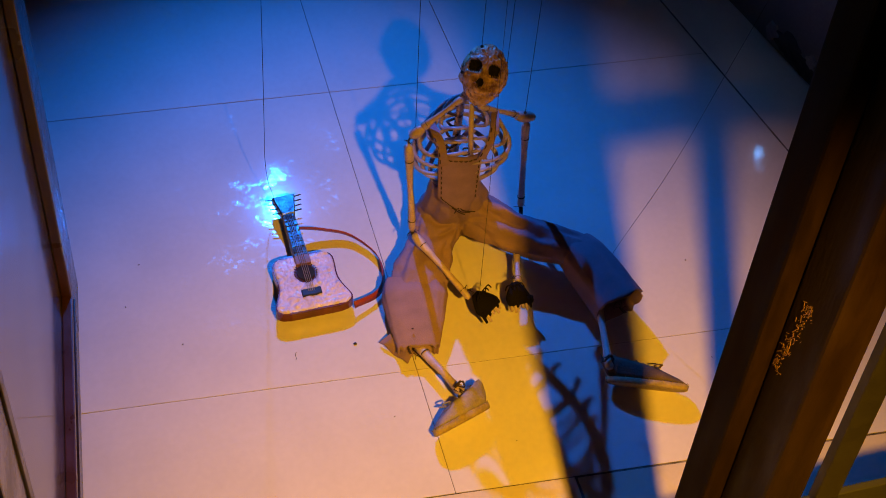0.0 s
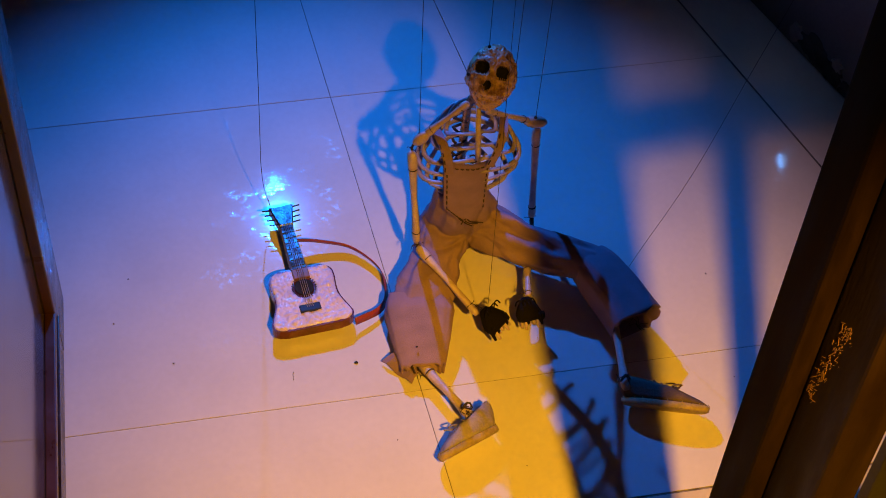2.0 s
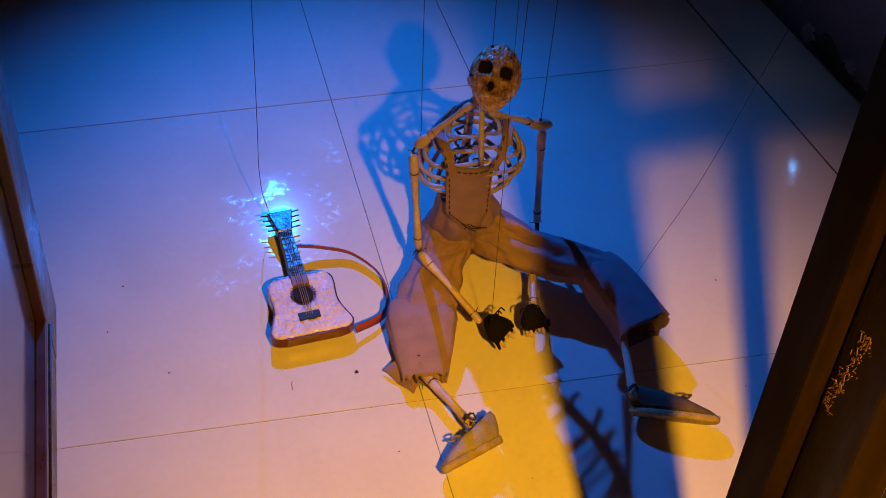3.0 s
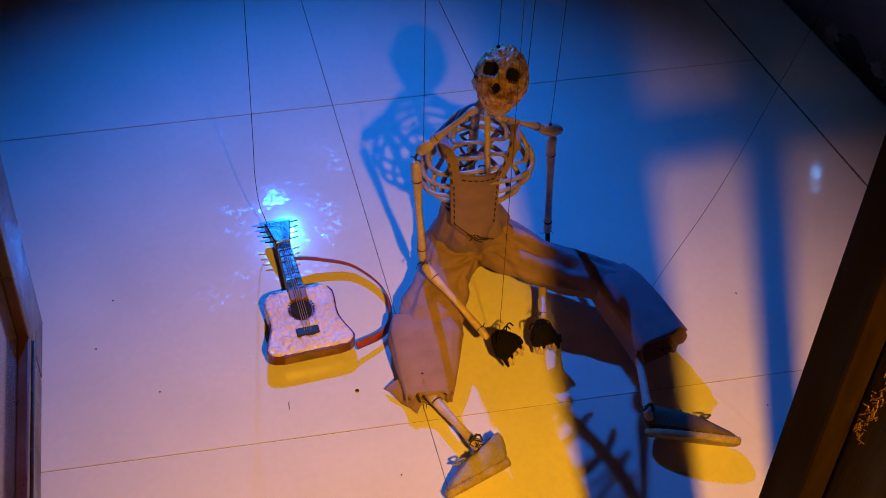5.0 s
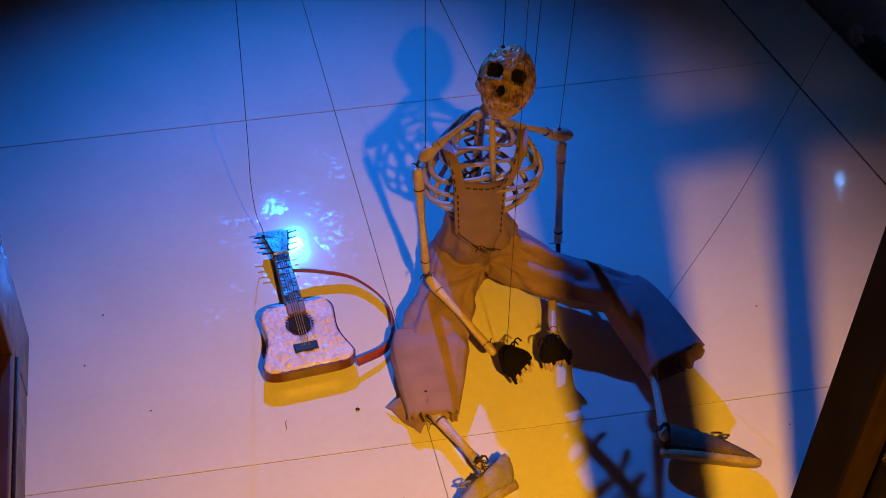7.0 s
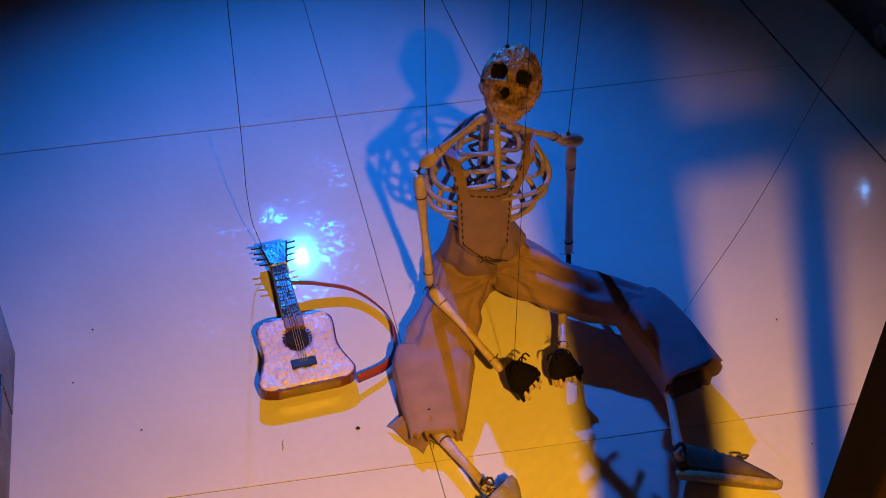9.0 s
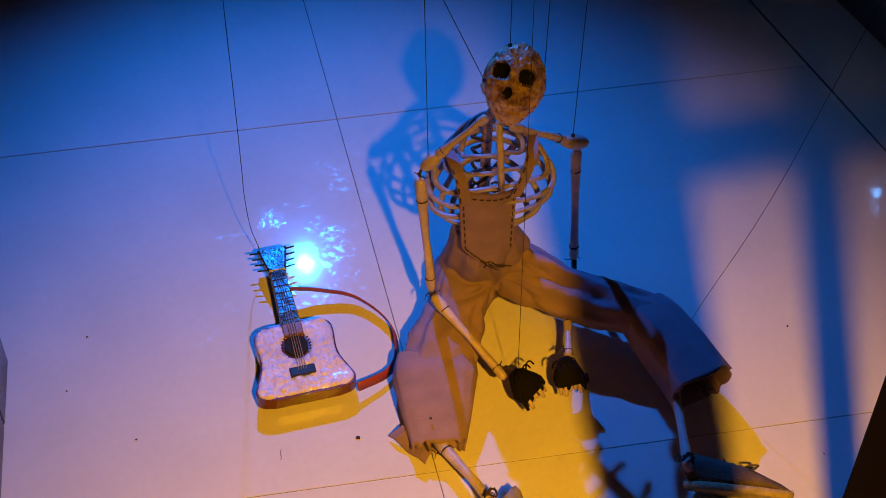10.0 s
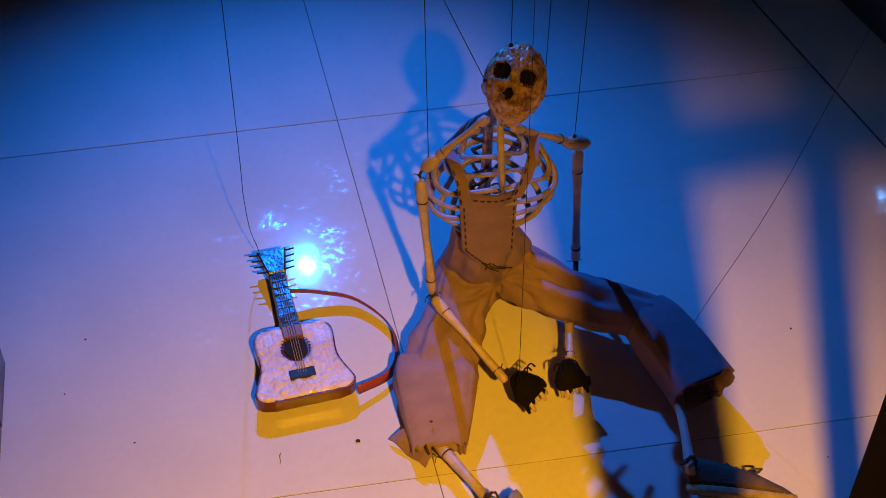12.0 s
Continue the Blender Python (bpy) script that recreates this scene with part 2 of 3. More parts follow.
def flake(name, y, z, w, h, seed, mat, thick):
    """A ragged patch on the wall, its outline broken by noise."""
    bm = bmesh.new()
    vs = []
    for k in range(36):
        a = 2 * math.pi * k / 36
        r = 1 + 0.55 * noise.noise((math.cos(a) * 1.7 + seed, math.sin(a) * 1.7, seed)) + 0.25 * noise.noise((math.cos(a) * 6, math.sin(a) * 6, seed))
        vs.append((0, w * r * math.cos(a), h * r * math.sin(a)))
    lo = [bm.verts.new((0.0, p[1], p[2])) for p in vs]
    hi = [bm.verts.new((thick, p[1] * 0.97, p[2] * 0.97)) for p in vs]
    for i in range(36):
        bm.faces.new((lo[i], lo[(i + 1) % 36], hi[(i + 1) % 36], hi[i]))
    bm.faces.new(hi)
    ob = part(name, bm, mat, east)
    ob.matrix_parent_inverse = east.matrix_world.inverted()
    ob.matrix_basis = wall_frame(y, z)
    return ob


for y, z, w, h, s in ((0.500, 0.034, 0.040, 0.026, 1.3), (0.452, 0.024, 0.036, 0.020, 4.1), (0.400, 0.016, 0.030, 0.013, 7.7), (0.345, 0.015, 0.034, 0.012, 9.2)):
    flake("bare_patch", y, z, w, h, s, BARE, 0.0022)
for y, z, w, h, s in ((0.440, 0.050, 0.014, 0.012, 2.3), (0.545, 0.030, 0.016, 0.018, 5.1), (0.375, 0.036, 0.016, 0.010, 8.2)):
    flake("paint_flake", y, z, w, h, s, CHIP, 0.0045)

# the wall between the two rooms, round the doorway
bm = bmesh.new()
box(bm, (-1.8, -0.66, -0.05), (-0.66, -0.54, 2.6))
box(bm, (-0.66, -0.66, 2.12), (0.90, -0.54, 2.6))
box(bm, (0.90, -0.66, -0.05), (1.8, -0.54, 2.6))
tagged(part("wall_doorway", bm, WALLP), "plain grey wall round the doorway", "wall", kind="structure")

# the post and the glazed side light beside the doorway
side = tagged(new("window_1"), "dark scuffed wooden post with dark barred side opening", "window", kind="structure")
bm = bmesh.new()
box(bm, (0.129, -0.622, -0.05), (0.206, -0.570, 2.12), bevel=0.004)
bmesh.ops.subdivide_edges(bm, edges=[e for e in bm.edges if e.calc_length() > 1], cuts=60)
part("post", bm, POSTWOOD, side, "dark scuffed varnished wood")
bm = bmesh.new()
box(bm, (0.2065, -0.618, -0.05), (0.226, -0.592, 2.12), bevel=0.003)
part("moulding", bm, POSTWOOD, side)
bm = bmesh.new()
box(bm, (0.299, -0.600, -0.05), (0.330, -0.585, 2.12), bevel=0.002)
part("glazing_bar", bm, BLACKIRON, side)
bm = bmesh.new()
box(bm, (0.2265, -0.6005, 1.050), (0.90, -0.5845, 1.093), bevel=0.002)
part("cross_bar", bm, BLACKIRON, side)
bm = bmesh.new()
box(bm, (0.3305, -0.598, -0.003), (0.899, -0.588, 0.50), bevel=0.002)
part("lower_panel", bm, GREYP, side, "grey painted board")
bm = bmesh.new()
box(bm, (0.2265, -0.604, -0.003), (0.2985, -0.589, 0.50), bevel=0.003)
part("plinth_block", bm, GREYP, side)
bm = bmesh.new()
box(bm, (0.150, -0.690, -0.05), (0.196, -0.6225, 2.12), bevel=0.004)
part("casing", bm, CASING, side, "worn brown varnished casing board")
SCRATCH = (0.885, 1.010, -0.632, -0.650)   # heights, then places across the casing
rng = random.Random(4)
bm = bmesh.new()
# scuffs as thin slivers whose gold colour imitates the glints on them
for k in range(170):
    u = rng.random()
    z = SCRATCH[0] + (SCRATCH[1] - SCRATCH[0]) * u
    y = SCRATCH[2] + (SCRATCH[3] - SCRATCH[2]) * u + rng.gauss(0, 0.004)
    n = rng.uniform(0.0015, 0.007)
    m = Matrix.Translation((0.1499, min(-0.628, max(-0.685, y)), z)) @ Matrix.Rotation(radians(25 + rng.gauss(0, 18)), 4, "X")
    t = rng.uniform(0.0001, 0.0004)
    box(bm, (-0.0004, -t, -n / 2), (0.0004, t, n / 2), m)
part("glint_scratch", bm, GLINT, side, "scratches in the dark varnish, coloured like their golden glints")

# the open door leaf
leaf = tagged(new("door_1"), "open wooden door with dark frame and glossy panel", "door", kind="structure")
hinge = math.atan(-0.121)
leaf.matrix_world = Matrix.Translation((-0.486, 0.282, 0.004)) @ Matrix.Rotation(hinge, 4, "Z")
D0 = -0.84    # local y: 0 at the free edge, negative towards the hinge
bm = bmesh.new()
box(bm, (-0.036, -0.098, 0.0), (0.0, 0.0, 2.04), bevel=0.003)
part("stile", bm, VARNISH, leaf)
bm = bmesh.new()
box(bm, (-0.036, D0, 0.0), (0.0, D0 + 0.098, 2.04), bevel=0.003)
part("stile", bm, VARNISH, leaf)
for z0, z1 in ((0.0, 0.115), (1.93, 2.04)):
    bm = bmesh.new()
    box(bm, (-0.036, D0 + 0.0985, z0), (-0.0005, -0.0985, z1), bevel=0.003)
    part("rail", bm, VARNISH, leaf)
    bm = bmesh.new()
    zz = z1 - 0.03 if z0 < 1 else z0 + 0.02
    box(bm, (-0.0005, D0 + 0.0985, zz), (0.004, -0.0985, zz + 0.008), bevel=0.0015)
    part("moulding", bm, VARNISH, leaf)
bm = bmesh.new()
box(bm, (-0.028, D0 + 0.10, 0.117), (-0.012, -0.10, 1.928))
part("panel", bm, PANEL, leaf, "glossy pale panel")
for lo, hi in (((-0.0119, -0.124, 0.116), (0.003, -0.0988, 1.929)), ((-0.0119, D0 + 0.0985, 0.116), (0.003, D0 + 0.118, 1.929)), ((-0.0119, D0 + 0.118, 0.116), (0.003, -0.118, 0.134))):
    bm = bmesh.new()
    box(bm, lo, hi, bevel=0.002)
    part("bead", bm, BEAD, leaf, "red-brown wooden bead")

# ---- the puppet ----
MATS = [BONE, RIBM, SKULL, HOLLOW, CLOTH, STITCH, GLOVE, CANVAS, SOLE, DARKCANVAS]
BO, RI, SK, HO, CL, ST, GL, CA, SO, WO = range(10)


def cloth_ring(c, axis, wide, ra, rb, n=44, crease=0.0, seed=0.0, square=1.0):
    """An oval loop of cloth round c, across axis; wide is the direction of its larger radius."""
    axis, wide = Vector(axis).normalized(), Vector(wide)
    wide = (wide - axis * wide.dot(axis)).normalized()
    up = axis.cross(wide)
    out = []
    for k in range(n):
        a = 2 * math.pi * k / n
        w = 1 + crease * noise.noise((math.cos(a) * 2.2 + seed, math.sin(a) * 2.2, seed * 0.7 + c[1] * 12)) + 1.1 * crease * noise.noise((math.cos(a) * 4.5 + c[1] * 9, math.sin(a) * 4.5 + seed, c[0] * 16)) - 0.5 * crease * abs(noise.noise((math.cos(a) * 8 + c[0] * 20, math.sin(a) * 8 - seed, c[1] * 14)))
        ca, sa = math.cos(a), math.sin(a)
        ca, sa = math.copysign(abs(ca) ** square, ca), math.copysign(abs(sa) ** square, sa)
        p = Vector(c) + wide * (ra * w * ca) + up * (rb * w * sa)
        p.z = max(p.z, 0.003)
        out.append(p)
    return out


def sleeve(bm, sections, mat, steps=9, jag=0.0, closed=False, **kw):
    """Skin oval sections (centre, wide direction, ra, rb) along a smooth centre line."""
    cs = curve([s[0] for s in sections], steps)
    loops = []
    for i, c in enumerate(cs):
        k = min(i / steps, len(sections) - 1.001)
        j, t = int(k), k - int(k)
        a, b = sections[j], sections[j + 1]
        axis = cs[min(i + 1, len(cs) - 1)] - cs[max(i - 1, 0)]
        wide = Vector(a[1]).lerp(Vector(b[1]), t)
        loops.append(cloth_ring(c, axis, wide, a[2] + (b[2] - a[2]) * t, a[3] + (b[3] - a[3]) * t, **kw))
    if jag:
        way = (cs[-1] - cs[-3]).normalized()
        n = len(loops[-1])
        loops[-1] = [p + way * (jag * noise.noise((math.cos(6.283 * k / n) * 2.5, math.sin(6.283 * k / n) * 2.5, sections[0][0][0] * 40))) for k, p in enumerate(loops[-1])]
    if closed:
        rings(bm, loops, mat)
        return
    # a hem turned inside gives the cloth its thickness
    mid = sum(loops[-1], Vector()) / len(loops[-1])
    loops.append([mid + (p - mid) * 0.95 for p in loops[-1]])
    loops.append([mid + (p - mid) * 0.93 - (cs[-1] - cs[-3]).normalized() * 0.02 for p in loops[-2]])
    rings(bm, loops, mat, caps=False)


def seat_of_trousers(bm):
    """Hips, waist and both thighs, blended into one cloth whose folds gather at the crotch."""
    t = bmesh.new()
    sleeve(t, [((0.120, 0.264, 0.008), (1, 0, 0), 0.060, 0.034), ((0.119, 0.252, 0.060), (1, 0, 0), 0.062, 0.036), ((0.117, 0.234, 0.108), (1, 0, 0), 0.053, 0.038), ((0.111, 0.222, 0.152), (1, 0, 0), 0.042, 0.036), ((0.109, 0.216, 0.190), (1, 0, 0), 0.036, 0.032)], 0, closed=True, crease=0.13, seed=2.0)
    sleeve(t, [((0.098, 0.250, 0.066), (1, 0.4, 0), 0.040, 0.042), ((0.071, 0.192, 0.046), (0.88, -0.47, 0), 0.037, 0.037), ((0.042, 0.146, 0.038), (0.95, -0.26, 0), 0.045, 0.030), ((0.024, 0.108, 0.030), (0.96, -0.26, 0), 0.043, 0.023)], 0, closed=True, crease=0.15, seed=5.0, square=0.8)
    sleeve(t, [((0.138, 0.248, 0.070), (0.4, 1, 0), 0.038, 0.042), ((0.204, 0.186, 0.064), (0.40, 1, 0), 0.034, 0.034), ((0.262, 0.146, 0.060), (0.45, 0.85, 0), 0.032, 0.033), ((0.303, 0.120, 0.056), (0.7, 0.7, 0), 0.032, 0.031), ((0.316, 0.090, 0.050), (0.9, 0.4, 0), 0.031, 0.028)], 0, closed=True, crease=0.19, seed=9.0)
    bmesh.ops.recalc_face_normals(t, faces=t.faces[:])
    me = bpy.data.meshes.new("cloth")
    t.to_mesh(me)
    t.free()
    rough_cut = new("cloth", me)
    blend = rough_cut.modifiers.new("blend", "REMESH")
    blend.mode, blend.voxel_size, blend.use_smooth_shade = "VOXEL", 0.0026, True
    soften = rough_cut.modifiers.new("soften", "SMOOTH")
    soften.factor, soften.iterations = 0.5, 9
    done = bpy.data.meshes.new_from_object(rough_cut.evaluated_get(bpy.context.evaluated_depsgraph_get()))
    t = bmesh.new()
    t.from_mesh(done)
    bpy.data.objects.remove(rough_cut)
    bpy.data.meshes.remove(me)
    bpy.data.meshes.remove(done)
    t.normal_update()
    knot = Vector((0.127, 0.205, 0.085))
    moved = []
    for v in t.verts:
        d = v.co - knot
        r = d.length
        turn = math.atan2(d.z + 0.6 * d.y, d.x)
        fold = abs(math.sin(turn * 4.5 + 2.2 * noise.noise(v.co * 22))) - 0.5
        fine = noise.noise(v.co * 60) + 0.6 * abs(noise.noise(v.co * 110))
        moved.append(v.co + v.normal * (0.0062 * fold * math.exp(-((r - 0.045) / 0.035) ** 2) + 0.0016 * fine))
    for v, p in zip(t.verts, moved):
        v.co = p
        v.co.z = max(v.co.z, 0.003)
    for f in t.faces:
        f.smooth = True
    merge(bm, t, None, CL)


def hollow_reach(x, z, r):
    """1 on the rim of a hollow: the eyes are roughly square, the small nose a tall lozenge."""
    if r > 0.007:
        return (abs((x + 0.12 * z) / r) ** 3.5 + abs((z - 0.10 * x) / r) ** 3.5) ** (1 / 3.5)
    return abs(x / (r * 1.15)) + abs(z / (r * 1.5))


def skull(bm, m):
    """A carved head: broad cranium, narrow jaw, hollow eyes and nose, crumpled surface. Local y is the face, z up."""
    t = bmesh.new()
    bmesh.ops.create_icosphere(t, subdivisions=5, radius=1)
    for v in t.verts:
        x, y, z = v.co
        w = (1.0 - 0.50 * max(0, -z - 0.05) ** 1.1) * (max(0.12, 1 - z * z) ** -0.17 if z < 0 else 1.0)
        jaw = max(0, -z - 0.35)
        p = Vector((x * 0.0375 * w, y * 0.040 * (1 - 0.25 * jaw) + 0.004 * jaw, z * (0.0535 if z > 0 else 0.0455)))
        if y > 0:
            for ex, ez, r, d in ((-0.0130, 0.0145, 0.0098, 0.013), (0.0175, 0.0175, 0.0098, 0.013), (0.0060, -0.0065, 0.0066, 0.010)):
                q = hollow_reach(p.x - ex, p.z - ez, r)
                p.y -= d * max(0, 1 - q ** 4) if q < 1 else 0
                p.y += 0.0018 * math.exp(-((q - 1.15) / 0.22) ** 2)
            p.y += 0.0025 * math.exp(-((p.z + 0.020) / 0.004) ** 2) - 0.003 * math.exp(-((p.z + 0.028) / 0.002) ** 2)
        crumple = noise.noise(p * 110) * 0.0020 + abs(noise.noise(p * 190)) * 0.0036 + abs(noise.noise(p * 420)) * 0.0020 - 0.0010
        v.co = p + v.normal * crumple
    for f in t.faces:
        c = f.calc_center_median()
        f.material_index = SK
        if c.y > 0:
            for ex, ez, r in ((-0.0130, 0.0145, 0.0092), (0.0175, 0.0175, 0.0092), (0.0060, -0.0065, 0.0062)):
                if hollow_reach(c.x - ex, c.z - ez, r) < 0.97:
                    f.material_index = HO
    bmesh.ops.transform(t, matrix=m, verts=t.verts[:])
    made = {v: bm.verts.new(v.co) for v in t.verts}
    for f in t.faces:
        g = bm.faces.new([made[v] for v in f.verts])
        g.material_index, g.smooth = f.material_index, False
    t.free()


def bone(bm, a, b, r0, r1, knob=1.0):
    """A whittled limb rod with a thicker worn end."""
    a, b = Vector(a), Vector(b)
    ts = (0, 0.03, 0.12, 0.3, 0.5, 0.7, 0.88, 0.97, 1)
    rs = (0.55, 1.0, 1.08, 0.85, 0.72, 0.78, 1.0, 1.0, 0.6)
    tube(bm, [a.lerp(b, t) for t in ts], [(r0 + (r1 - r0) * t) * k * knob for t, k in zip(ts, rs)], BO, 10, wobble=0.35)
    for t in (0.17, 0.87):
        r = (r0 + (r1 - r0) * t) * 1.10 * knob
        tube(bm, [a.lerp(b, t), a.lerp(b, t + 0.008)], r, ST, 10)


def glove(bm, m, mirror):
    """A black cloth mitt, narrow at the wrist, with a row of short pale finger tips along its lower edge."""
    loops = []
    for y, w, h in ((0.024, 0.007, 0.006), (0.018, 0.012, 0.010), (0.008, 0.020, 0.013), (-0.004, 0.025, 0.014), (-0.014, 0.025, 0.011), (-0.020, 0.020, 0.006)):
        loops.append([m @ Vector((w * math.cos(a) * (1 + 0.12 * noise.noise((math.cos(a) * 3, math.sin(a) * 3, y * 90))) + 0.003 * mirror, y, h * math.sin(a) * (1 + 0.2 * noise.noise((math.cos(a) * 4, math.sin(a) * 4, y * 120))))) for a in (2 * math.pi * k / 18 for k in range(18))])
    rings(bm, loops, GL)
    for k in range(6):
        x = (-0.019 + 0.0078 * k) * mirror
        out = -0.019 - 0.004 * math.sin(k * 1.9)
        tube(bm, [m @ Vector(p) for p in ((x * 0.95, -0.010, 0.003), (x, out, 0.0), (x * 1.04, out - 0.010, -0.004))], [0.0030, 0.0029, 0.0020], BO if k > 0 else GL, 7)
        tube(bm, [m @ Vector(p) for p in ((x * 0.95 + 0.0036, -0.008, 0.007), (x + 0.0040, out + 0.001, 0.004), (x * 1.04 + 0.0040, out - 0.001, -0.001))], [0.0036, 0.0026, 0.0016], GL, 7)
    for k in range(4):
        x = (-0.012 + 0.008 * k) * mirror
        tube(bm, [m @ Vector(p) for p in curve([(x, 0.010, 0.010), (x + 0.006 * mirror, 0.018, 0.018), (x + 0.014 * mirror, 0.017, 0.016), (x + 0.017 * mirror, 0.010, 0.012)], 3)], 0.0011, GL, 5)


def shoe(bm, m, length, upper=CA, sole=SO):
    """A small canvas shoe: tan sole, cream upper with a toe cap, opening and lace loops. Local -y is the toe, z up."""
    def outline(k, grow):
        a = 2 * math.pi * k / 28
        y = math.sin(a)
        w = 0.021 * (1.05 - 0.22 * (y > 0) * y + 0.10 * (y < 0) * -y) * grow
        c = math.cos(a)
        return w * math.copysign(abs(c) ** 0.75, c), length / 2 * grow * math.copysign(abs(y) ** 0.75, y)
    loops = []
    for z, g in ((0, 0.95), (0.002, 1.0), (0.0100, 1.02), (0.0115, 0.97)):
        loops.append([m @ Vector((*outline(k, g), z)) for k in range(28)])
    rings(bm, loops, sole)
    loops = []
    for z, g in ((0.0116, 0.95), (0.018, 0.97), (0.028, 0.94), (0.038, 0.86), (0.047, 0.70)):
        loop = []
        for k in range(28):
            x, y = outline(k, g)
            back = 0.5 + y / length
            zz = 0.013 + (z - 0.013) * (0.50 + 0.75 * back)
            y2 = y + (length * 0.16) * ((z - 0.013) / 0.028)
            loop.append(m @ Vector((x + 0.003 * noise.noise((x * 90, y * 90, z * 200)), y2, zz + 0.003 * noise.noise((x * 120, y * 120, 3)))))
        loops.append(loop)
    rings(bm, loops, upper)
    for k in range(4):
        y = -0.016 + 0.011 * k
        zz = 0.031 + 0.004 * k
        tube(bm, [m @ Vector(p) for p in curve([(-0.012, y, zz - 0.004), (-0.004, y + 0.003, zz + 0.003), (0.006, y + 0.002, zz + 0.002), (0.012, y + 0.005, zz - 0.004)], 3)], 0.0015, upper, 5)
    for k in range(26):
        x, y = outline(k * 28 / 26, 0.98)
        a = Vector((x, y, 0.0112))
        d = Vector((x * 0.10, y * 0.03, 0.0010)) + Vector((noise.noise((k, 1, 2)), noise.noise((k, 5, 2)), noise.noise((k, 1, 8)))) * 0.004
        tube(bm, [m @ a, m @ (a + d * 0.6), m @ (a + d + Vector((0.001, 0, 0.0015)))], [0.0009, 0.0007, 0.0004], sole if k % 3 else upper, 4)
    for s in (-1, 1):
        tube(bm, [m @ Vector(p) for p in curve([(0, -0.012, 0.036), (s * 0.012, -0.020, 0.042), (s * 0.016, -0.008, 0.040), (0, -0.010, 0.037)], 4)], 0.0013, upper, 5)


bm = bmesh.new()
# head and neck
n_face = Vector((-0.21, -0.69, 0.69)).normalized()
up_h = Vector((0.10, 0.0, 1.0))
up_h = (up_h - n_face * up_h.dot(n_face)).normalized()
x_h = n_face.cross(up_h)
skull(bm, Matrix.Translation((0.138, 0.214, 0.411)) @ Matrix((x_h, n_face, up_h)).transposed().to_4x4() @ Matrix.Diagonal((0.91, 0.90, 0.90, 1)))
tube(bm, [(0.126, 0.262, 0.06), (0.124, 0.268, 0.2), (0.121, 0.25, 0.33), (0.128, 0.228, 0.38)], [0.007, 0.007, 0.006, 0.006], SK, 8)
tube(bm, [(0.121, 0.205, 0.372), (0.123, 0.198, 0.30), (0.126, 0.19, 0.22)], 0.0042, BO, 8, wobble=0.2)
# collar bones and shoulders
bone(bm, (0.113, 0.225, 0.360), (0.056, 0.227, 0.308), 0.0052, 0.0060)
ball(bm, Matrix.Translation((0.048, 0.227, 0.299)) @ Matrix.Rotation(radians(-42), 4, "Y") @ Matrix.Diagonal((0.015, 0.008, 0.009, 1)), BO)
tube(bm, [(0.038, 0.227, 0.291), (0.034, 0.225, 0.284), (0.036, 0.227, 0.276)], 0.0018, ST, 6)
bone(bm, (0.140, 0.222, 0.340), (0.222, 0.268, 0.250), 0.0050, 0.0056)
ball(bm, Matrix.Translation((0.236, 0.272, 0.239)) @ Matrix.Rotation(radians(18), 4, "Y") @ Matrix.Diagonal((0.020, 0.010, 0.0095, 1)), BO)
# ribs: flat pale hoops that slope down to the breastbone, widest in the middle of the chest
for k, (z, rx) in enumerate(((0.318, 0.036), (0.300, 0.054), (0.281, 0.068), (0.262, 0.076), (0.242, 0.073), (0.222, 0.060), (0.203, 0.047))):
    ry = 0.46 * rx + 0.006
    fall = 0.010 + 0.012 * min(1, k / 4)
    pts = []
    for j in range(33):
        a = radians(-87 + 354 * j / 32)
        pts.append((0.120 + rx * math.cos(a), 0.226 + ry * math.sin(a), z + fall * math.sin(a) - 0.05 * rx * math.cos(a) - 0.013 * math.cos(2 * a) + 0.007 * noise.noise((k * 3.1, j * 0.20, 0))))
    tube(bm, pts, 0.0036, RI, 8, flat=0.45)
for k in range(5):
    tube(bm, [(0.116 + 0.010 * math.cos(a), 0.262 + 0.008 * math.sin(a), 0.290 - 0.024 * k + 0.004 * math.sin(2 * a + k)) for a in (0.6 * i for i in range(11))], 0.0022, ST, 5)
tube(bm, [(0.118 + 0.006 * math.cos(a), 0.196 + 0.005 * math.sin(a), 0.262 + 0.0016 * a) for a in (0.7 * i for i in range(14))], 0.0013, ST, 5)
# arms
bone(bm, (0.034, 0.222, 0.279), (0.041, 0.199, 0.094), 0.0066, 0.0060)
tube(bm, [(0.041, 0.199, 0.096), (0.042, 0.193, 0.084)], 0.0030, ST, 6)
bone(bm, (0.041, 0.192, 0.092), (0.103, 0.074, 0.058), 0.0068, 0.0056)
bone(bm, (0.239, 0.270, 0.226), (0.243, 0.250, 0.036), 0.0064, 0.0058)
tube(bm, [(0.243, 0.250, 0.042), (0.240, 0.238, 0.034), (0.228, 0.20, 0.040), (0.206, 0.150, 0.046)], 0.0034, ST, 6)
bone(bm, (0.206, 0.155, 0.048), (0.188, 0.090, 0.054), 0.0060, 0.0054)
glove(bm, Matrix.Translation((0.124, 0.067, 0.046)) @ Matrix.Rotation(radians(38), 4, "Z") @ Matrix.Rotation(radians(24), 4, "X") @ Matrix.Diagonal((0.88, 0.88, 0.9, 1)), 1)
glove(bm, Matrix.Translation((0.185, 0.073, 0.045)) @ Matrix.Rotation(radians(2), 4, "Z") @ Matrix.Rotation(radians(30), 4, "X") @ Matrix.Diagonal((0.78, 0.84, 0.9, 1)), -1)
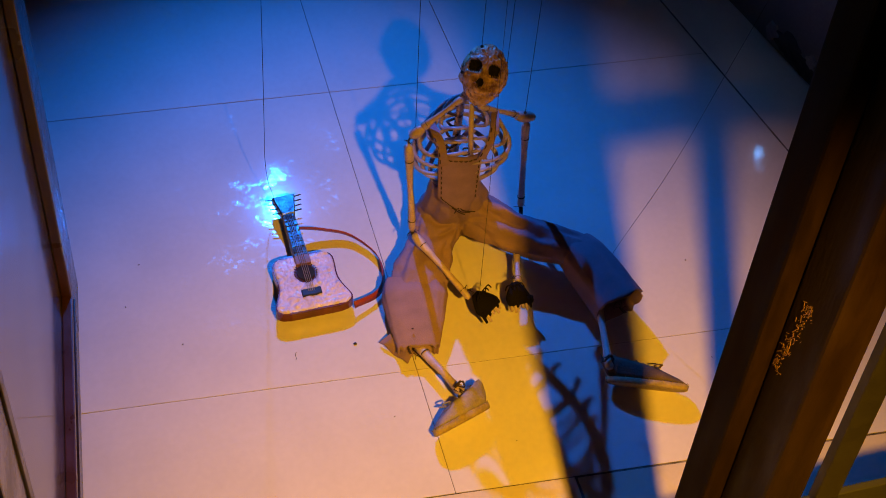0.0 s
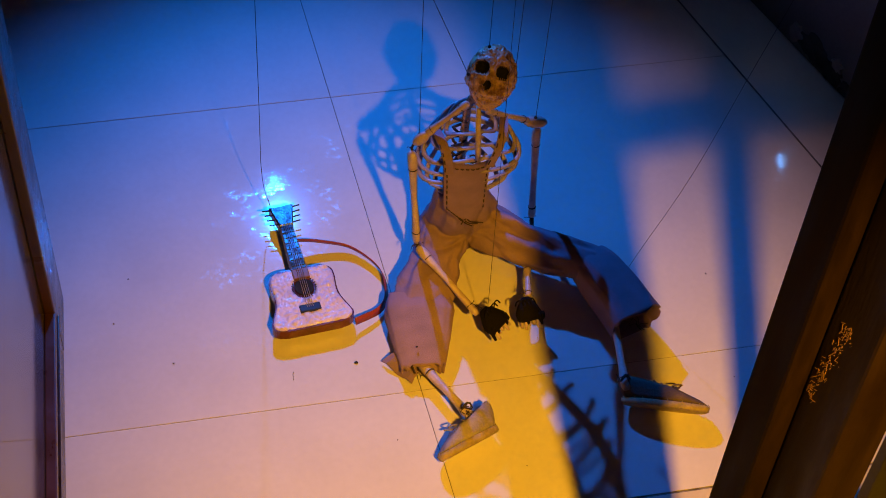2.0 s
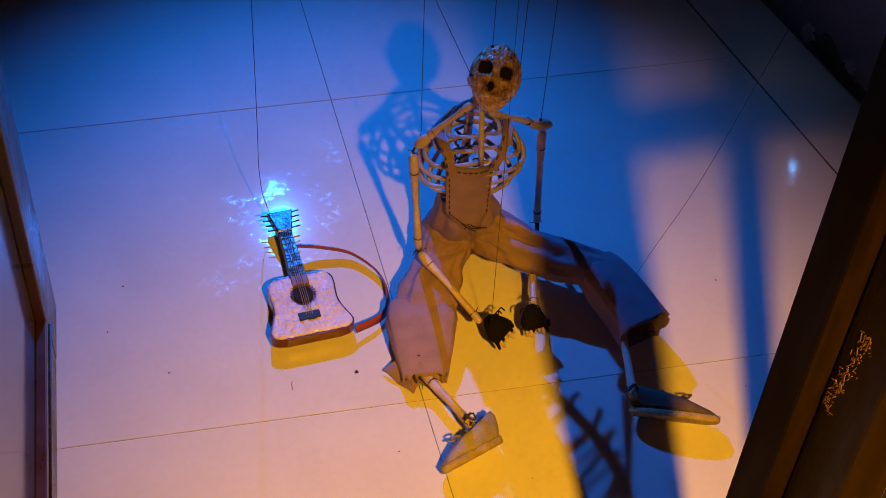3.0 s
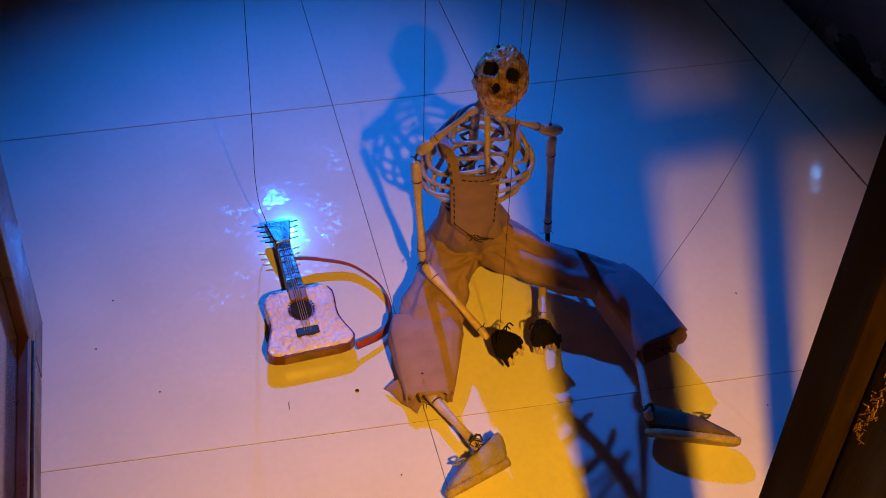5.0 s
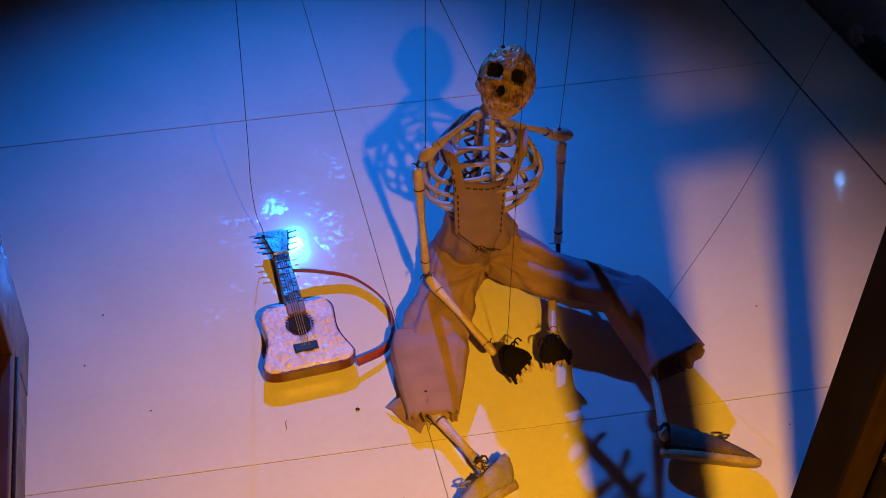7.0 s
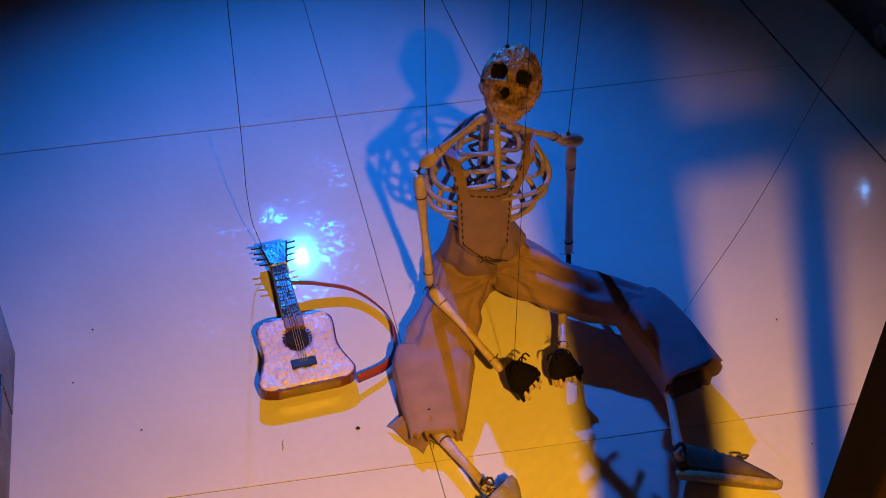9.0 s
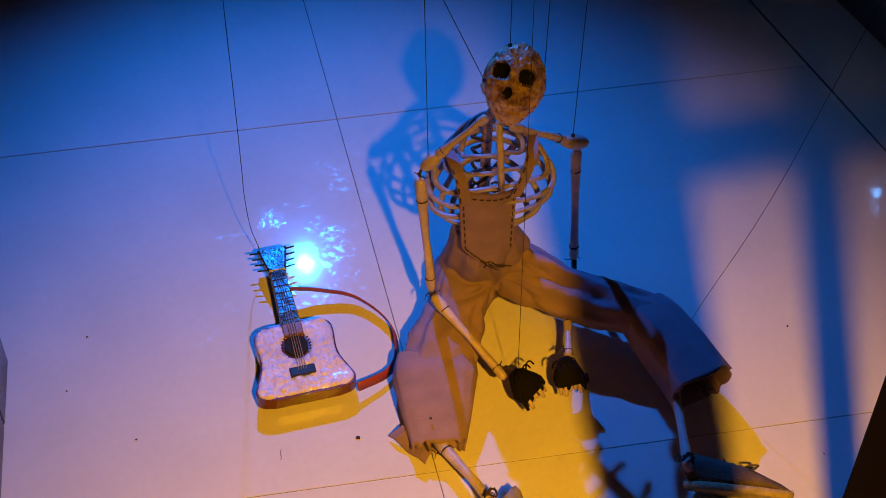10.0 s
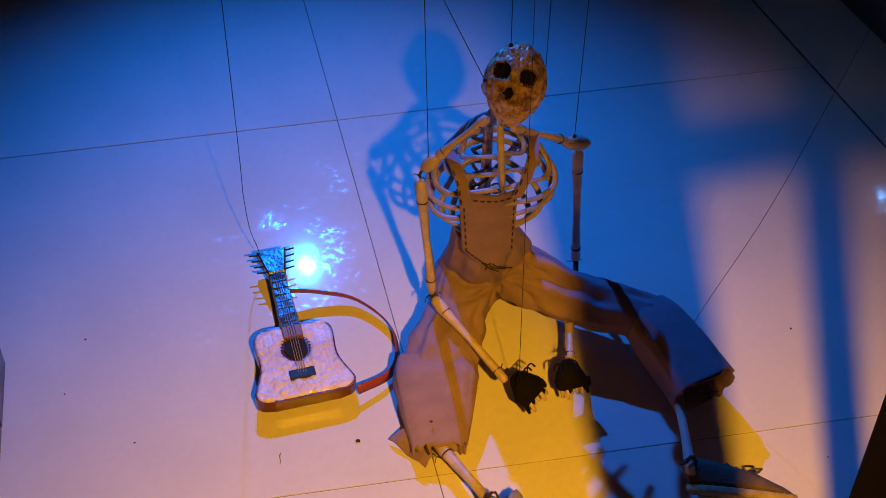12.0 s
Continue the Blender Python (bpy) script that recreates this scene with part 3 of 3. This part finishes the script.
# trousers: hips, waist and thighs in one piece, then the wide stiff lower legs that overlap them at the knee
seat_of_trousers(bm)
sleeve(bm, [((0.030, 0.131, 0.032), (0.96, -0.27, 0), 0.050, 0.028), ((0.024, 0.110, 0.032), (0.96, -0.27, 0), 0.052, 0.027), ((0.016, 0.066, 0.026), (0.96, -0.28, 0), 0.043, 0.020), ((0.008, 0.024, 0.018), (0.95, -0.32, 0), 0.033, 0.013)], CL, crease=0.055, seed=12.0, square=0.55, jag=0.012)
seam = curve([(-0.029, 0.126, 0.042), (-0.020, 0.074, 0.036), (-0.010, 0.036, 0.028), (-0.006, 0.016, 0.023)], 5)
tube(bm, seam[6:], 0.0016, ST, 5)
# the back of the hem flares out behind the seam
loops = []
for k in range(7):
    u = k / 6
    tip = Vector((-0.046 + 0.034 * u, 0.060 - 0.050 * u, 0.006 + 0.004 * math.sin(u * 9)))
    root = Vector((-0.014 + 0.012 * u, 0.062 - 0.044 * u, 0.026 - 0.008 * u))
    mid = tip.lerp(root, 0.5) + Vector((0, 0, 0.004))
    loops.append([tip, mid, root, root - Vector((0, 0, 0.002)), mid - Vector((0, 0, 0.002)), tip - Vector((0, 0, 0.002))])
rings(bm, loops, CL, smooth=False)
sleeve(bm, [((0.296, 0.131, 0.056), (0.80, 0.58, 0), 0.031, 0.031), ((0.306, 0.106, 0.055), (0.88, 0.46, 0), 0.036, 0.034), ((0.322, 0.060, 0.049), (0.97, 0.28, 0), 0.038, 0.035), ((0.334, 0.012, 0.044), (0.98, 0.2, 0), 0.041, 0.034)], CL, crease=0.055, seed=17.0, square=0.60, jag=0.010)
for c in ((0.004, 0.048, 0.0435),):
    ball(bm, Matrix.Translation(c) @ Matrix.Diagonal((0.0018, 0.0014, 0.0010, 1)), ST, 8, 6)
# bib with stitched edge, and braces
bib = []


def bib_point(u, v, proud=0.0):
    """A point of the bib: u across from -1 to 1, v up from 0 to 1; the lower edge dips to a point."""
    dip = 0.026 * max(0.0, 1 - abs(u + 0.1) / 0.9) * (1 - v) ** 2
    sag = 0.0022 * noise.noise((u * 1.6, v * 2.2, 4.0)) * (1 - abs(u))
    return Vector((0.107 + (0.0315 + 0.0030 * v) * u - 0.001 * v, 0.1765 + 0.009 * u * u + 0.004 * v - proud + sag, 0.176 + 0.101 * v - 0.0075 * u - dip))


for j in range(13):
    bib.append([bib_point(i / 6 - 1, j / 12) for i in range(13)])
rings(bm, bib, CL, closed=False)
rings(bm, [[p + Vector((0, 0.003, 0)) for p in row] for row in bib], CL, closed=False)
for u in (-0.88, 0.88):
    for j in range(9):
        v = (j + 0.3) / 9
        tube(bm, [bib_point(u, v, 0.0006), bib_point(u, v + 0.025, 0.0014), bib_point(u, v + 0.055, 0.0006)], 0.0009, ST, 5)
for j in range(7):
    u = -0.85 + 1.6 * (j + 0.2) / 7
    tube(bm, [bib_point(u, 0.93, 0.0006), bib_point(u + 0.07, 0.93, 0.0014), bib_point(u + 0.14, 0.93, 0.0006)], 0.0009, ST, 5)
    u = -0.85 + 0.13 * j
    tube(bm, [bib_point(u, 0.05, 0.0006), bib_point(u + 0.05, 0.05, 0.0014), bib_point(u + 0.10, 0.05, 0.0006)], 0.0008, ST, 5)
for k in range(5):
    a = bib_point(-0.35 + 0.11 * k, 0.03, 0.001)
    tube(bm, curve([a, a + Vector((0.006, -0.003, -0.004)), a + Vector((0.004 + 0.005 * k, -0.003, -0.011 + 0.003 * (k % 2)))], 3), 0.0009, ST, 5)
for x0, x1, zt in ((0.077, 0.072, 0.306), (0.136, 0.166, 0.308)):
    path = curve([(x0, 0.178, 0.268), ((x0 + x1) / 2, 0.186, 0.300), (x1, 0.218, zt), (x1 + 0.004, 0.262, zt - 0.03), (0.112, 0.272, 0.17)], 5)
    loops = []
    for p in path:
        loops.append([p + Vector(o) for o in ((-0.0065, 0, 0.0015), (0.0065, 0, 0.0015), (0.0065, 0.002, -0.0015), (-0.0065, 0.002, -0.0015))])
    rings(bm, loops, CL, smooth=False)
    for i in range(1, 9, 2):
        tube(bm, [path[i] + Vector((-0.005, -0.0012, 0.001)), path[i + 1] + Vector((-0.005, -0.0012, 0.001))], 0.0010, ST, 5)
# frayed ends at elbows, wrists and hems
fray = random.Random(11)
for c, n, r in (((0.041, 0.197, 0.090), 9, 0.010), ((0.104, 0.090, 0.058), 9, 0.010), ((0.188, 0.095, 0.056), 8, 0.009), ((0.036, 0.226, 0.282), 6, 0.008), ((0.007, 0.016, 0.016), 7, 0.009), ((0.334, 0.006, 0.050), 9, 0.013), ((0.049, -0.082, 0.046), 10, 0.012), ((0.283, -0.078, 0.040), 8, 0.010), ((0.243, 0.250, 0.040), 6, 0.008)):
    for k in range(n):
        a = Vector(c) + Vector((fray.gauss(0, 0.003), fray.gauss(0, 0.003), fray.gauss(0, 0.002)))
        d = Vector((fray.gauss(0, 1), fray.gauss(0, 1), fray.gauss(0, 0.6))).normalized() * r * fray.uniform(0.5, 1.2)
        b = a + d + Vector((0, 0, -0.002))
        mid = a.lerp(b, 0.5) + Vector((fray.gauss(0, 0.002), fray.gauss(0, 0.002), 0.002))
        tube(bm, [a, mid, b], [0.0007, 0.0006, 0.0004], ST, 4)
# shins and shoes
bone(bm, (0.008, 0.032, 0.020), (0.051, -0.083, 0.034), 0.0078, 0.0076)
bone(bm, (0.307, 0.052, 0.046), (0.284, -0.092, 0.038), 0.0078, 0.0074)
for p in ((0.046, -0.072, 0.047), (0.285, -0.078, 0.045)):
    tube(bm, [Vector(p) + Vector((0.008 * math.cos(a * 0.7), 0.004 * math.sin(a * 1.3), 0.006 * math.sin(a * 0.7))) for a in range(14)], 0.0012, ST, 5)
shoe(bm, Matrix.Translation((0.040, -0.122, 0.0205)) @ Matrix.Rotation(radians(-72), 4, "Z") @ Matrix.Rotation(radians(-66), 4, "Y") @ Matrix.Diagonal((0.92, 0.95, 0.92, 1)), 0.104)
# this shoe's upper is a darker brown than the other's
shoe(bm, Matrix.Translation((0.335, -0.126, 0.0190)) @ Matrix.Rotation(radians(69), 4, "Z") @ Matrix.Rotation(radians(66), 4, "Y") @ Matrix.Diagonal((0.90, 1, 0.85, 1)), 0.128, WO)


def lean(p):
    """The upper body leans forward a little."""
    p = Vector(p)
    return p + Vector((-0.40, -1.17, 1.28)) * (0.075 * max(0.0, p.z - 0.10))


for v in bm.verts:
    v.co = lean(v.co)
puppet = part("puppet", bm, MATS)
tagged(puppet, "wooden skeleton puppet in khaki dungarees seated on tiles", "puppet")

# ---- its strings, up to the ceiling ----


def string(pts, label, knot=None, thick=0.0005):
    pts = [lean(pts[0]), *pts[1:]]
    bm = bmesh.new()
    tube(bm, curve(pts, 8) if len(pts) > 2 else pts, thick, 0, 5)
    if knot:
        ball(bm, Matrix.Translation(pts[0]) @ Matrix.Scale(0.0025, 4), 0, 8, 6)
    tagged(part("puppet_string", bm, THREAD), label, "string", group="puppet strings")


for a, b in (((0.105, 0.214, 0.430), (-0.70, 0.26, 2.6)), ((0.138, 0.233, 0.456), (0.13, 0.27, 2.6)), ((0.172, 0.214, 0.420), (0.20, 0.26, 2.6))):
    string([a, b], "thin black thread from the puppet's head to the ceiling", a)
for a, b in (((0.046, 0.230, 0.305), (0.02, 0.29, 2.6)), ((0.218, 0.230, 0.298), (0.26, 0.29, 2.6))):
    string([a, b], "thin black thread from the puppet's shoulder to the ceiling", a)
for a, b in (((0.118, 0.072, 0.056), (0.10, 0.14, 2.6)),):
    string([a, b], "thin black thread from the puppet's glove to the ceiling", a, 0.0004)
string([(0.344, 0.093, 0.074), (0.43, 0.071, 0.42), (0.60, 0.10, 1.15), (0.70, 0.12, 2.6)], "thin black thread from the puppet's knee to the ceiling", (0.344, 0.093, 0.074), 0.00035)

# ---- the toy guitar ----
guitar = tagged(new("toy_guitar"), "small toy guitar with crinkled white top lying on tiles", "guitar")
guitar.matrix_world = Matrix.Translation((-0.1315, 0.174, -0.003)) @ Matrix.Rotation(radians(1.0), 4, "Z")


def guitar_half(v):
    """Half width of the body at v from 0 (tail) to 1 (neck)."""
    return 0.0655 * (1.0 - 0.62 * v + 0.36 * v * v + 0.035 * math.sin(v * 9.2 + 0.4))


def guitar_outline(grow=1.0, n=40):
    right = []
    for k in range(n + 1):
        v = k / n
        w = guitar_half(v)
        e = min(1, min(v, 1 - v) / 0.16)
        w *= 0.60 + 0.40 * math.sqrt(max(0, 1 - (1 - e) ** 2))
        right.append((w * grow, (-0.046 + 0.112 * v) * (1 if grow >= 1 else 0.5 + 0.5 * grow)))
    return right + [(-x, y) for x, y in reversed(right)]


bm = bmesh.new()
prism(bm, guitar_outline(1.0), 0.013, 0.032)
prism(bm, [(x * 0.62, 0.018 + (y - 0.018) * 0.62) for x, y in guitar_outline(1.0)], 0.0035, 0.0128)
part("body", bm, GSIDE, guitar, "red-brown lacquered sides")
# the top is a crumpled sheet
bm = bmesh.new()
cols, rows_n = 72, 72
grid = {}
for i in range(cols + 1):
    for j in range(rows_n + 1):
        v = j / rows_n
        w = guitar_half(v)
        e = min(1, min(v, 1 - v) / 0.16)
        w *= 0.60 + 0.40 * math.sqrt(max(0, 1 - (1 - e) ** 2))
        s = 2 * i / cols - 1
        p = Vector((s * w * 0.985, -0.045 + 0.110 * v, 0.0))
        h = 0.0046 * abs(noise.noise(p * 75)) + 0.0042 * abs(noise.noise(p * 150 + Vector((3, 1, 2)))) + 0.0022 * abs(noise.noise(p * 300)) + 0.0006 * noise.noise(p * 520)
        edge = min(1, (1 - abs(s)) / 0.06, v / 0.04, (1 - v) / 0.04, max(0.0, (math.hypot(p.x, p.y - 0.027) - 0.016) / 0.006))
        grid[i, j] = bm.verts.new((p.x, p.y, 0.0325 + h * edge - 0.002 * (1 - edge)))
for i in range(cols):
    for j in range(rows_n):
        f = bm.faces.new((grid[i, j], grid[i + 1, j], grid[i + 1, j + 1], grid[i, j + 1]))
        f.smooth = True
part("soundboard", bm, GTOP, guitar, "crinkled glossy white film")
# no opening is cut: a black disc paints the hole's dark inside
for name, r0, r1, z, mat, lab in (("sound_hole_disc", 0.0, 0.0145, 0.0355, HOLLOW, "solid black disc for the dark inside of the round hole"),):
    bm = bmesh.new()
    prism(bm, [(r1 * math.cos(a) + 0.0, 0.027 + r1 * math.sin(a)) for a in (2 * math.pi * k / 28 for k in range(28))], 0.031, z, bevel=0.0004)
    part(name, bm, mat, guitar, lab)
bm = bmesh.new()
for k in range(24):
    a = 2 * math.pi * k / 24
    ball(bm, Matrix.Translation((0.018 * math.cos(a), 0.027 + 0.018 * math.sin(a), 0.0352)) @ Matrix.Diagonal((0.0016, 0.0011, 0.0010, 1)), 0, 6, 4)
part("rosette", bm, STITCH, guitar, "dotted dark ring")
bm = bmesh.new()
box(bm, (-0.016, -0.020, 0.032), (0.016, -0.007, 0.038), bevel=0.0015)
part("bridge", bm, BLACKIRON, guitar, "dark rectangular bridge")
bm = bmesh.new()
box(bm, (-0.012, 0.042, 0.032), (0.013, 0.066, 0.0385), bevel=0.0015)
part("fingerboard_end", bm, GWOOD, guitar, "brown bare end")
bm = bmesh.new()
loops = []
for k in range(13):
    y = 0.060 + 0.088 * k / 12
    w = 0.0125 - 0.0025 * k / 12
    z = 0.036 + 0.0014 * noise.noise((0, y * 160, 2))
    loops.append([Vector(p) for p in ((-w, y, z - 0.014), (w, y, z - 0.014), (w * 1.02, y, z - 0.002), (w * 0.85, y, z + 0.003), (-w * 0.85, y, z + 0.003), (-w * 1.02, y, z - 0.002))])
rings(bm, loops, 0, smooth=False)
part("neck", bm, GNECK, guitar, "black foil-wrapped neck")
for k in range(7):
    bm = bmesh.new()
    y = 0.066 + 0.011 * k
    box(bm, (-0.0095, y, 0.0385), (0.0095, y + 0.0014, 0.0405))
    part("fret", bm, GNECK, guitar)
bm = bmesh.new()
prism(bm, [(-0.011, 0.146), (0.011, 0.146), (0.019, 0.186), (-0.019, 0.186)], 0.024, 0.040, bevel=0.002)
part("headstock", bm, GNECK, guitar, "black foil-wrapped headstock")
for s in (-1, 1):
    for k in range(4):
        bm = bmesh.new()
        y = 0.154 + 0.010 * k
        x = 0.0115 + 0.0017 * k
        tube(bm, [(s * x, y, 0.034), (s * (x + 0.013), y + 0.0015, 0.034)], [0.0013, 0.0011], 0, 6)
        part("tuning_peg", bm, THREAD, guitar)
for k in range(4):
    x = -0.0045 + 0.003 * k
    bm = bmesh.new()
    tube(bm, [(x, -0.014, 0.0395), (x, 0.06, 0.0422), (x * 0.9, 0.148, 0.0415)], 0.0004, 0, 4)
    part("string", bm, RIBM, guitar)
# ribbon strap, standing on edge from the neck round to the tail
bm = bmesh.new()
path = curve([(0.0105, 0.120, 0.030), (0.022, 0.119, 0.028), (0.050, 0.114, 0.022), (0.092, 0.096, 0.016), (0.124, 0.048, 0.014), (0.122, 0.0, 0.014), (0.104, -0.028, 0.015), (0.062, -0.044, 0.020)], 8)
loops = []
for i, p in enumerate(path):
    d = (path[min(i + 1, len(path) - 1)] - path[max(i - 1, 0)]).normalized()
    out = d.cross(Vector((0, 0, 1))).normalized()
    lean = out * 0.35 + Vector((0, 0, 1))
    lean.normalize()
    h = 0.0065
    loops.append([p - lean * h - out * 0.0006, p + lean * h - out * 0.0006, p + lean * h + out * 0.0006, p - lean * h + out * 0.0006])
rings(bm, loops, 0)
part("strap", bm, STRAP, guitar, "narrow red ribbon strap")
bm = bmesh.new()
tube(bm, curve([(-0.150, 0.360, 0.033), (-0.160, 0.372, 0.12), (-0.157, 0.372, 0.45), (-0.145, 0.36, 2.6)], 8), 0.0005, 0, 5)
tagged(part("guitar_string", bm, THREAD), "thin black thread from the toy guitar to the ceiling", "string", group="puppet strings")

# ---- unseen lamp, added on the wall to give the dotted floor gleam ----
GLOW = bpy.data.materials.new("blue_white_diode")
GLOW.use_nodes = True
GLOW.node_tree.nodes["Principled BSDF"].inputs["Emission Color"].default_value = (0.12, 0.42, 1.0, 1)
GLOW.node_tree.nodes["Principled BSDF"].inputs["Emission Strength"].default_value = 48
lamp = tagged(new("unseen_gleam_lamp"), "unseen small round lamp with blue-white diodes, added for the floor gleam", "lamp")
lamp.matrix_world = wall_frame(0.489, 0.249)
bm = bmesh.new()
tube(bm, [(0.0, 0, 0), (0.004, 0, 0), (0.0055, 0, 0)], [0.022, 0.022, 0.020], 0, 24)
part("housing", bm, BLACKIRON, lamp, "dark round housing")
bm = bmesh.new()
ball(bm, Matrix.Scale(0.0020, 4), 0, 8, 6)
diode = part("diode", bm, GLOW, lamp)
for ring, count in ((0.0052, 6), (0.0104, 12)):
    for k in range(count):
        a = 2 * math.pi * k / count + ring * 20
        twin = new("diode", diode.data)
        twin.parent = lamp
        twin.location = (0.0072, ring * math.cos(a), ring * math.sin(a))
diode.location = (0.0072, 0, 0)

# ---- crumbs on the floor ----


def crumb(x, y, size, seed):
    bm = bmesh.new()
    t = bmesh.new()
    bmesh.ops.create_icosphere(t, subdivisions=2, radius=1)
    for v in t.verts:
        v.co *= 1 + 0.4 * noise.noise(v.co * 1.5 + Vector((seed, 0, 0)))
    merge(bm, t, Matrix.Translation((x, y, size * 0.3)) @ Matrix.Rotation(seed, 4, "Z") @ Matrix.Diagonal((size, size * 0.7, size * 0.4, 1)))
    tagged(part("crumb", bm, DEBRIS), "small dark crumb lying on the floor tiles", "crumb", group="crumbs on the floor")


for i, (x, y, s) in enumerate(((-0.082, 0.069, 0.0042), (0.489, 0.107, 0.0021), (-0.386, 0.299, 0.0019), (-0.42, 0.221, 0.0018), (-0.345, 0.13, 0.0018), (0.463, -0.085, 0.0016), (-0.055, -0.075, 0.0016), (0.115, -0.16, 0.0014))):
    crumb(x, y, s * 0.75, i * 1.7)

bm = bmesh.new()
tube(bm, curve([(-0.176, 0.074, 0.001), (-0.1785, 0.069, 0.0012), (-0.178, 0.064, 0.001), (-0.1795, 0.060, 0.001)], 4), 0.0003, 0, 5)
tagged(part("fibre", bm, DEBRIS), "short dark curled fibre lying on the floor tiles", "fibre")

# ---- floor tiles ----


def tile_mesh(w, h, mat):
    bm = bmesh.new()
    prism(bm, [(0.0, 0.0), (w, SKEW * w), (w, h + SKEW * w), (0.0, h)], -0.0011, 0.0, bevel=0.0005)
    ob_mesh = bpy.data.meshes.new("tile")
    bmesh.ops.recalc_face_normals(bm, faces=bm.faces[:])
    bm.to_mesh(ob_mesh)
    bm.free()
    ob_mesh.materials.append(mat)
    return ob_mesh


GAP = 0.0010
COLS = ((-1.64, 0.82), (-0.82, 0.82), (0.0, 0.84), (0.84, 0.82))
meshes = {}
for x, w in COLS:
    for y, h in ((-0.226, 0.226), (0.0, 0.6), (0.6, 0.6), (1.2, 0.6), (1.8, 0.6)):
        key = (w, h)
        if key not in meshes:
            meshes[key] = tile_mesh(w - GAP, h - GAP, TILE)
        ob = new("tile", meshes[key])
        ob.parent = floor
        ob.location = (x + GAP / 2, y + SKEW * x + GAP / 2, 0)
for x, w, z in ((-0.66, 0.844, 0.003), (0.186, 0.68, 0.0)):
    ob = new("threshold_stone", tile_mesh(w - 0.003, 0.42, STONE))
    ob.parent = floor
    ob.location = (x, -0.226 - 0.423 + SKEW * x, z)
    tagged(ob, "pale worn threshold stone")
for x in (-1.8, -0.9, 0.0, 0.9):
    for y in (-1.56, -2.47):
        if (1,) not in meshes:
            meshes[(1,)] = tile_mesh(0.897, 0.897, STONE)
        ob = new("tile", meshes[(1,)])
        ob.parent = floor
        ob.location = (x, y + SKEW * x, 0)
